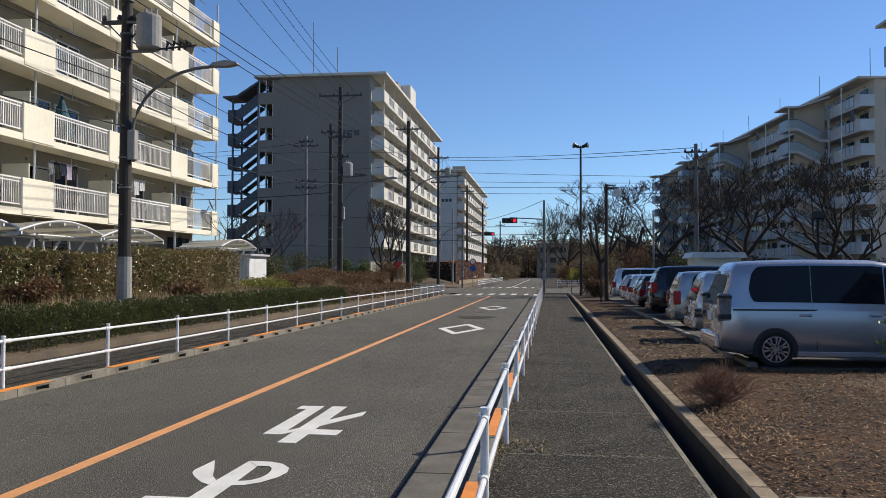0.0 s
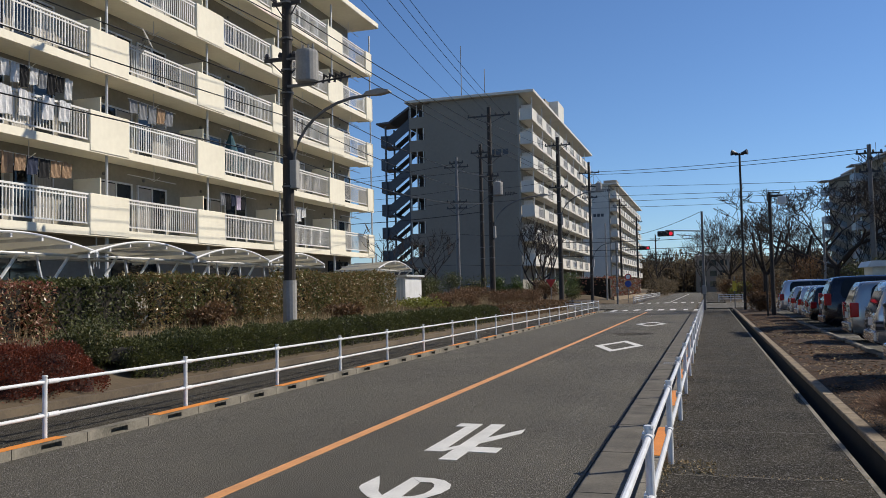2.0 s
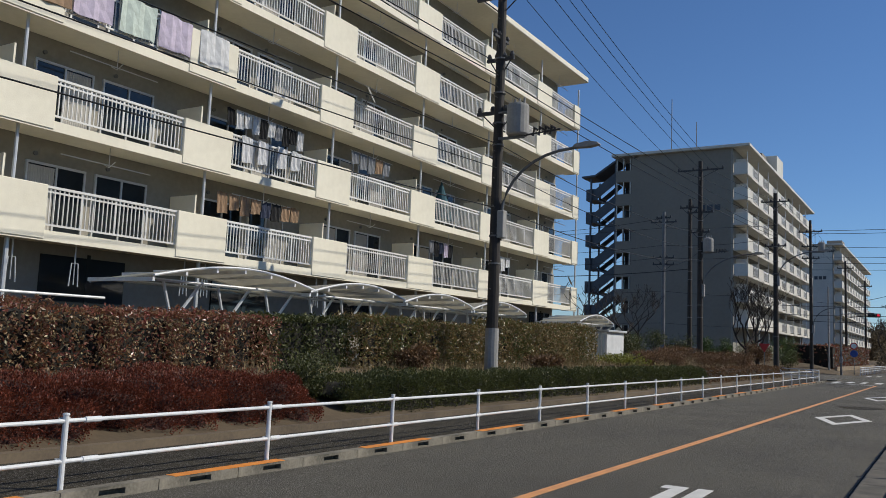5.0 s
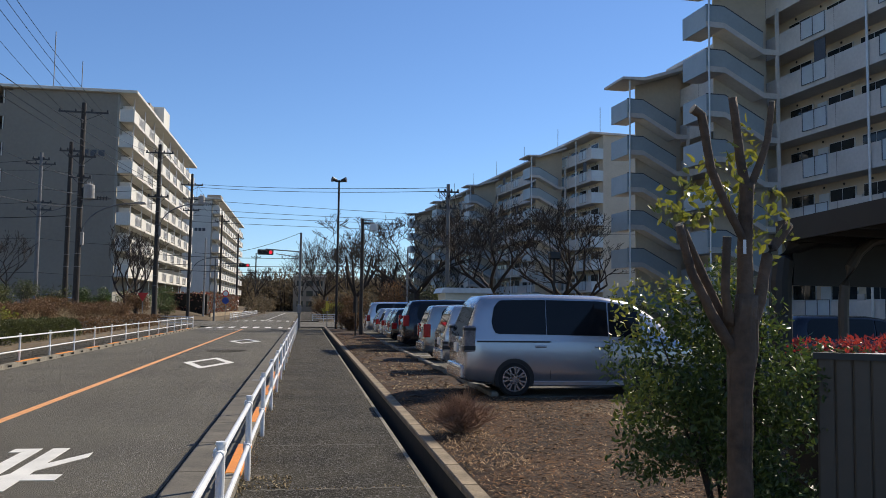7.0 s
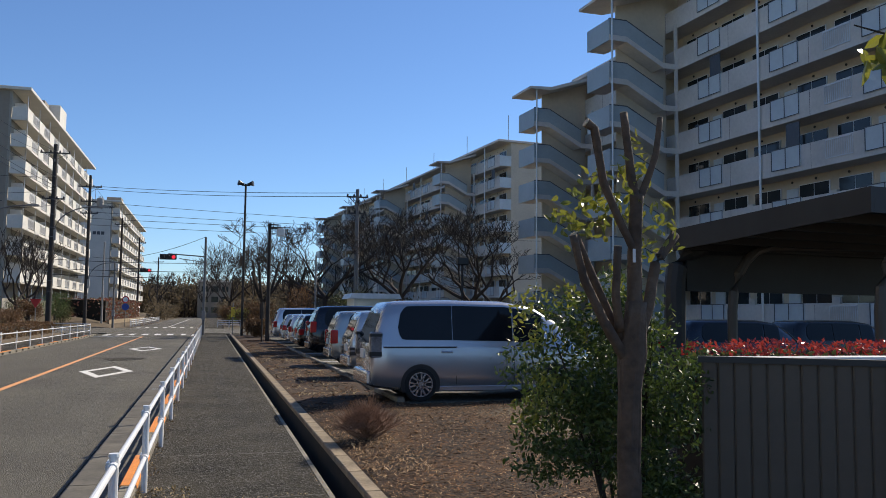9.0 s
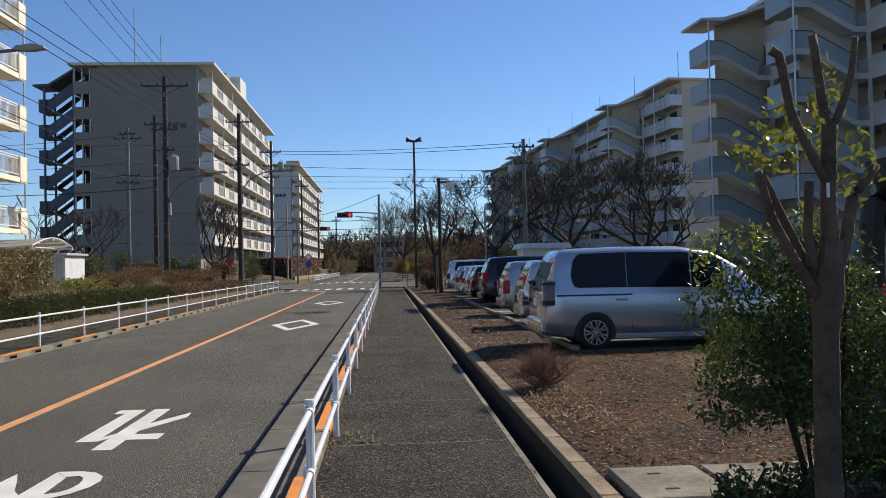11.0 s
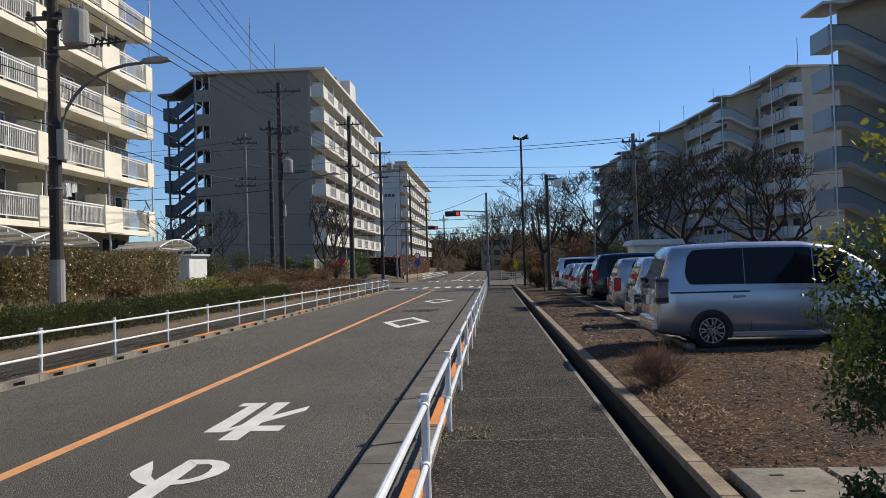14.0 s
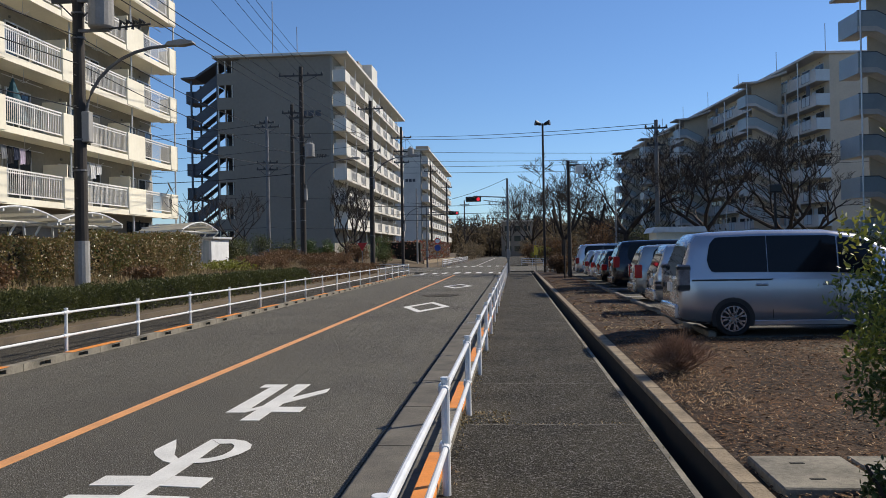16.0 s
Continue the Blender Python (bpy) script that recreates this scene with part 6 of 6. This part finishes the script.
for y in np.arange(4.5, 40, 0.16):
    if math.sin(float(y) * 0.9) > 0.35:
        leaves(g, (1.30, float(y), 0.0), (0.09, 0.16, 0.02), 3, 0.028, RND)
    leaves(g, (-0.5 + 0.03 * math.sin(y * 5), float(y), 0.0), (0.08, 0.16, 0.03), 3, 0.04, RND)
leaves(g, (-0.32, 9.1, 0.0), (0.5, 0.5, 0.04), 260, 0.045, RND)
leaves(g, (0.3, 8.78, 0.0), (1.6, 0.07, 0.01), 90, 0.03, RND)
solid("edge_weeds", g, STRAW, "dry weeds along the pavement edges", "weeds", kind="stuff")
# dry bush by the kerb
t = thing("dry_bush", (2.1, 10.95, 0.2), "leafless reddish-brown twiggy bush by the kerb", "bush")
g = Geo()
rr = random.Random(5)
for i in range(190):
    a, e = rr.uniform(0, 6.28), rr.uniform(0.05, 0.62)
    z = rr.uniform(0.3, 0.66) * (1.05 - 0.8 * e)
    p = [(0.16 * e * math.cos(a * 3), 0.16 * e * math.sin(a * 3), 0), (e * 0.6 * math.cos(a), e * 0.6 * math.sin(a), z * 0.6), (e * math.cos(a + 0.2), e * math.sin(a + 0.2), z)]
    g.tube(p, [0.004, 0.003, 0.0015], 4, False)
    for k in range(6):
        b = rr.uniform(0, 6.28)
        g.tube([p[1], (p[1][0] + 0.15 * math.cos(b), p[1][1] + 0.15 * math.sin(b), p[1][2] + rr.uniform(-0.03, 0.2))], [0.0028, 0.0014], 3, False)
part("twig_mass", g, mat("red_twig", (0.34, 0.20, 0.125), (0.17, 0.10, 0.065), 0.9), t)
f = leaves(Geo(), (0, 0, 0.33), (0.75, 0.75, 0.55), 300, 0.028, RND, shape="ball", shell=0.4)
part("dead_leaves", f, BROWN_L, t)
# concrete cover slabs
t = thing("drain_cover", (1.73, 5.67, 0.17), "pale concrete cover slabs with lifting slots", "drain cover")
for i in range(3):
    part("slab", Geo().rbox(0.02 + 0.72 * i, 0, -0.05, 0.70 + 0.72 * i, 0.86, 0.06, 0.012, 1), CONCRETE, t)
    for k in (0.2, 0.62):
        part("slot", Geo().box(0.26 + 0.72 * i, k, 0.055, 0.36 + 0.72 * i, k + 0.03, 0.063), DARK, t)

# pruned tree
t = thing("pruned_tree", (2.47, 4.6, 0.2), "smooth-barked tree with sawn-off limbs", "tree")
def limb(name, pts, rs, parent, cut=True, n=12):
    P = [Vector(p) for p in pts]
    fine, rf = [], []
    for i in range(len(P) - 1):
        for k in range(4):
            a = k / 4
            q = P[i].lerp(P[i + 1], a) + Vector((noise.noise(P[i] * 3 + Vector((k, 0, 0))), noise.noise(P[i] * 3 + Vector((0, k, 5))), 0)) * rs[i] * 0.07
            fine.append(q)
            rf.append(0.68 * (rs[i] + (rs[i + 1] - rs[i]) * a) * (1 + 0.03 * math.sin(7 * i + 2.3 * k)))
    fine.append(P[-1])
    rf.append(rs[-1] * 0.72)
    gg = Geo().tube(fine, rf, n)
    if name == "trunk":
        for k in range(9):
            a = 6.2832 * k / 9 + 0.25 * math.sin(k * 2.1)
            gg.tube([q + Vector((math.cos(a + 0.25 * i / 8), math.sin(a + 0.25 * i / 8), 0)) * r * 0.84 for i, (q, r) in enumerate(zip(fine, rf))], [r * (0.20 + 0.05 * math.sin(i + k)) for i, r in enumerate(rf)], 7)
    gg.smooth = True
    o = part(name, gg, BARK_L, parent)
    if cut:
        d = (fine[-1] - fine[-2]).normalized()
        part("cut_face", Geo().tube([fine[-1], fine[-1] + d * 0.006], rs[-1] * 0.69, 12), CUT, o, "pale sawn end")
    return o
limb("trunk", [(0, 0, -0.2), (0.0, 0, 0.5), (0.01, 0, 1.1), (0.03, 0, 1.42), (0.06, 0, 1.72)], [0.125, 0.10, 0.098, 0.115, 0.085], t, False, 16)
limb("limb", [(0.05, 0, 1.6), (0.06, 0.02, 1.95), (0.06, 0.0, 2.22), (0.07, 0.0, 2.36)], [0.075, 0.062, 0.058, 0.058], t, False)
limb("limb", [(0.07, 0.0, 2.28), (0.04, 0.02, 2.5), (0.0, 0.03, 2.86)], [0.045, 0.038, 0.033], t)
limb("limb", [(0.07, 0.0, 2.30), (0.15, 0.0, 2.48), (0.20, 0.0, 2.62), (0.23, 0.0, 2.84)], [0.036, 0.030, 0.028, 0.024], t)
limb("limb", [(0.05, 0.0, 2.02), (-0.06, -0.02, 2.2), (-0.16, -0.02, 2.42), (-0.22, -0.02, 2.74), (-0.27, -0.02, 2.77)], [0.035, 0.034, 0.036, 0.036, 0.040], t)
limb("limb", [(0.0, 0, 1.36), (-0.16, -0.02, 1.60), (-0.29, -0.03, 1.84), (-0.36, -0.03, 2.10)], [0.05, 0.042, 0.037, 0.033], t)
limb("limb", [(0.0, 0.03, 1.48), (-0.10, 0.05, 1.66), (-0.20, 0.06, 1.88), (-0.31, 0.06, 2.12)], [0.045, 0.038, 0.034, 0.032], t)
limb("limb", [(-0.05, 0.0, 1.55), (-0.10, -0.05, 1.75), (-0.09, -0.06, 2.04)], [0.042, 0.036, 0.033], t)
limb("limb", [(0.03, 0, 1.38), (0.14, 0.0, 1.7), (0.20, 0.02, 1.95), (0.34, 0.03, 2.13)], [0.06, 0.05, 0.045, 0.04], t)
tag = part("paper_tag", Geo().box(0.01, -0.055, 1.95, 0.028, -0.052, 2.03), RAIL, t, "small white tag tied on")
f = Geo()
for c, s, n in (((-0.02, 0.12, 2.35), (0.55, 0.4, 0.5), 110), ((-0.24, 0.15, 2.22), (0.42, 0.4, 0.42), 80), ((0.22, 0.1, 2.15), (0.35, 0.3, 0.5), 80), ((0.08, 0.05, 2.6), (0.2, 0.2, 0.3), 24)):
    leaves(f, c, s, n, 0.07, RND, shape="ball", shell=0.4, droop=-0.3, oval=True)
part("young_leaves", f, YELLOW_L, t, "yellow-green young leaves")

# broad evergreen shrub behind the tree
t = thing("evergreen_shrub", (2.9, 5.36, 0.2), "broad evergreen shrub with glossy leaves", "shrub")
g = Geo()
rr = random.Random(9)
for i in range(22):
    a, e = rr.uniform(0, 6.28), rr.uniform(0.1, 0.6)
    z = rr.uniform(0.8, 1.9)
    g.tube([(0.08 * math.cos(a), 0.06 * math.sin(a), -0.1), (e * 0.5 * math.cos(a), e * 0.4 * math.sin(a), z * 0.5), (e * math.cos(a), e * 0.7 * math.sin(a), z)], [0.018, 0.011, 0.005], 5)
part("stem", g, BARK, t)
f, y = Geo(), Geo()
for i in range(70):
    a, e = rr.uniform(0, 6.28), rr.uniform(0.1, 0.85) ** 0.7
    z = rr.uniform(0.62 if math.cos(a) < -0.3 else 0.2, 1.88 if math.cos(a) < 0.2 else 1.45)
    k = e * (0.86 if z < 1.4 else max(0.25, 0.86 - (z - 1.4) * 0.9))
    c = (k * math.cos(a) * (1.0 if math.cos(a) < 0 else 0.62), k * 0.62 * math.sin(a) + 0.05, z)
    leaves(f, c, (0.46, 0.40, 0.36), 220, 0.046, RND, shape="ball", shell=0.4, oval=True)
    # yellower leaves on top: back light put into the leaf colour
    if z > 1.3:
        leaves(y, (c[0], c[1], z + 0.12), (0.34, 0.34, 0.28), 30, 0.048, RND, shape="ball", shell=0.4, droop=-0.6, oval=True)
# more yellow leaves on the left side, coloured as if lit
for i in range(16):
    a = rr.uniform(2.2, 4.3)
    leaves(y, (0.8 * math.cos(a), 0.5 * math.sin(a), rr.uniform(0.9, 1.85)), (0.24, 0.22, 0.26), 26, 0.048, RND, shape="ball", shell=0.4, droop=-0.4, oval=True)
part("foliage", f, SHRUB_G, t)
part("young_growth", y, YELLOW_L, t, "yellow-green leaves where the shrub is lit")
for x, y, s in ((2.15, 5.0, 0.4), (2.5, 5.1, 0.45), (3.35, 5.25, 0.5)):
    bush((x, y, 0.18), (s, s, 0.45), SHRUB_G, 500, 0.05, "small dark leafy undergrowth below the tree", 4, group="undergrowth")

# sheet fence, planter with red-tipped hedge, and shelter
t = thing("sheet_fence", (3.2, 4.97, 0.2), "brown ribbed metal sheet fence panel", "fence", rz=-32)
rib = Geo().prism([(0.0, 0), (0.012, -0.007), (0.085, -0.007), (0.097, 0), (0.1, 0.01), (0.0, 0.01)], "z", -0.1, 1.34).mesh("sheet", FENCE_B)
for i in range(11):
    part("sheet", rib, None, t, at=(0.1 * i, 0, 0))
part("frame", Geo().box(-0.02, -0.035, 1.34, 1.13, 0.02, 1.38).box(1.09, -0.035, -0.1, 1.13, 0.02, 1.34), TRIM, t)
part("post", Geo().rbox(1.14, -0.06, -0.2, 1.24, 0.05, 1.40, 0.01, 1), POLE_C, t)
t = thing("planter_wall", (3.78, 5.55, 0.15), "brown planter wall with a white coping", "wall")
part("wall", Geo().box(0, 0, -0.2, 5.5, 0.18, 1.36), FENCE_B, t)
part("coping", Geo().box(-0.02, -0.03, 1.36, 5.5, 0.20, 1.385), RAIL, t)
h = thing("red_hedge", (3.85, 5.75, 0.1), "red-tipped glossy hedge above the planter wall", "hedge")
# added dark block that stands for the shade inside the hedge
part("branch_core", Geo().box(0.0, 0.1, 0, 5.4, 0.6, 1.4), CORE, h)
f = Geo()
for i in range(12):
    leaves(f, (0.25 + 0.45 * i, 0.3, 1.35 + 0.03 * math.sin(i * 2.2)), (0.5, 0.55, 0.32), 620, 0.048, RND, droop=-0.5)
part("red_growth", f, RED_L, h)
f = leaves(Geo(), (2.7, 0.3, 1.15), (5.4, 0.6, 0.6), 2600, 0.07, RND)
part("green_leaves", f, HEDGE_G, h)
t = thing("parking_shelter", (5.9, 6.4, 0.2), "dark sheet-roofed shelter on curved steel posts", "shelter", rz=6)
part("corner_post", Geo().tube([(0.05, 2.95, -0.3), (0.05, 2.95, 2.0), (0.09, 2.95, 2.25), (0.22, 2.95, 2.43), (0.5, 2.95, 2.52), (1.2, 2.95, 2.54)], 0.13, 12), ROOF_D, t)
part("roof", Geo().prism([(0.0, 2.72), (2.9, 2.56), (2.9, 2.64), (0.0, 2.80)], "x", 0.0, 9.0), ROOF_D, t)
part("fascia", Geo().prism([(-0.04, 2.60), (2.9, 2.44), (2.9, 2.70), (-0.04, 2.84)], "x", -0.04, 0.0).box(0.001, -0.04, 2.60, 9.0, -0.001, 2.84), ROOF_D, t)
part("back_panel", Geo().box(0.2, 2.9, 1.95, 9.0, 2.98, 2.55), ROOF_D, t)
for i in range(5):
    part("purlin", Geo().box(0.0, 0.5 + 0.55 * i, 2.57 - 0.03 * i, 9.0, 0.58 + 0.55 * i, 2.675 - 0.03 * i), ROOF_D, t)
for y in (0.4, 2.5):
    pts = [(0.55, y, -0.2), (0.55, y, 1.7)] + [(0.55 + 0.6 * (1 - math.cos(a)), y, 1.7 + 0.8 * math.sin(a)) for a in (0.3, 0.6, 0.9, 1.2, 1.5)] + [(4.5, y, 2.6)]
    part("post", Geo().tube(pts, 0.06, 10), FENCE_B, t)
t.scale, t.location = (1.25, 1.25, 1.25), (7.35, 7.95, -0.21)
t = thing("foreground_branch_tree", (4.25, 2.75, 0.2), "slender tree with yellow-green leaves on a branch", "tree")
part("trunk", Geo().tube([(0, 0, -0.2), (0.05, 0, 1.6), (0, 0.05, 3.2)], [0.07, 0.055, 0.03], 8), BARK_L, t)
part("branch", Geo().tube([(0.02, 0, 2.2), (-0.6, 0.1, 2.62), (-1.2, 0.2, 2.80), (-1.55, 0.26, 2.88)], [0.018, 0.012, 0.007, 0.003], 6), BARK, t)
f = Geo()
leaves(f, (-1.35, 0.24, 2.80), (0.5, 0.25, 0.2), 34, 0.11, RND, shape="ball", shell=0.4, droop=0.8, oval=True)
part("leaves", f, YELLOW_L, t)

# ---------- washing and fittings on the balconies ----------
def garment(x, y, z, w, h, m, label):
    g = Geo()
    n = 6
    for j in range(4):
        for i in range(n + 1):
            g.v.append((0.035 * math.sin(i * 2.1 + j * 0.7 + y), -w / 2 + w * i / n, -h * j / 3 + 0.02 * math.sin(i + j)))
    k = len(g.v)
    g.v += [(a - 0.03, b, c) for a, b, c in g.v[:k]]
    A = n + 1
    for o in (0, k):
        g.f += [(o + j * A + i, o + j * A + i + 1, o + (j + 1) * A + i + 1, o + (j + 1) * A + i) for j in range(3) for i in range(n)]
    g.f += [(j * A, (j + 1) * A, k + (j + 1) * A, k + j * A) for j in range(3)] + [(j * A + n, (j + 1) * A + n, k + (j + 1) * A + n, k + j * A + n) for j in range(3)]
    g.f += [(3 * A + i, 3 * A + i + 1, k + 3 * A + i + 1, k + 3 * A + i) for i in range(n)] + [(i, i + 1, k + i + 1, k + i) for i in range(n)]
    solid("laundry", g, m, label, "laundry", "washing on the balconies", at=(x, y, z))
NAMES = ["white", "black", "grey", "brown", "navy", "mint green", "lilac", "orange"]
zf = [4.15 + H * i for i in range(5)]
rr = random.Random(4)
def row(y0, y1, z, n, cols, hh=0.62):
    for i in range(n):
        c = rr.choice(cols)
        garment(-19.5, y0 + (y1 - y0) * (i + 0.5) / n, z + H - 0.67, (y1 - y0) / n * 0.85, hh * rr.uniform(0.75, 1.15), CLOTH[c], "%s washing hung from a balcony pole" % NAMES[c])
row(18.2, 21.9, zf[1], 10, (0, 1, 1, 0, 2))
row(18.0, 21.9, zf[0], 8, (0, 3, 3, 1, 4))
row(24.6, 27.2, zf[1], 5, (0, 3, 2, 4))
row(30.4, 32.4, zf[0], 5, (4, 2, 1, 6))
row(36.6, 38.2, zf[0], 3, (0, 2))
for y, c in ((18.6, 0), (19.3, 0), (20.2, 0), (20.9, 0)):
    garment(-18.93, y, zf[1] + 1.12, 0.45, rr.uniform(0.6, 0.85), CLOTH[c], "white towel draped over the balcony rail")
for y, c in ((11.6, 3), (12.8, 6), (14.2, 5), (15.5, 6), (17.0, 0)):
    garment(-18.90, y, zf[2] + 1.16, 1.15, 1.0, CLOTH[c], "%s bedding airing over the balcony rail" % NAMES[c])
t = thing("patio_parasol", (-19.6, 31.4, zf[1]), "folded teal parasol standing on a balcony", "parasol")
part("canopy", Geo().tube([(0, 0, 0.35), (0, 0, 0.9), (0, 0, 2.1)], [0.55, 0.42, 0.02], 10), TARP, t)
part("pole", Geo().tube([(0, 0, 0), (0, 0, 2.2)], 0.02, 6), ALU, t)
def dish(y, z):
    t = thing("satellite_dish", (-18.85, y, z), "grey satellite dish on a balcony rail", "satellite dish", "satellite dishes")
    g = Geo()
    for k in range(6):
        for j in range(16):
            a, q = 2 * math.pi * j / 16, k / 5
            p = Vector((0.06 * q * q, 0.37 * q * math.cos(a), 0.37 * q * math.sin(a)))
            g.v.append(tuple(Matrix.Rotation(radians(25), 3, "Z") @ Matrix.Rotation(radians(-25), 3, "Y") @ p + Vector((0.1, 0, 0.36))))
    g.f = [(k * 16 + j, k * 16 + (j + 1) % 16, k * 16 + 16 + (j + 1) % 16, k * 16 + 16 + j) for k in range(5) for j in range(16)]
    part("reflector", g, POLE_C, t)
    part("bracket", Geo().tube([(-0.1, 0, 0), (0.06, 0, 0.3)], 0.02, 6).tube([(0.05, 0, 0.1), (0.36, 0.14, 0.42)], 0.012, 5), POLE_G, t)
dish(24.6, zf[2] + 1.05)
dish(44.3, zf[0] + 1.05)
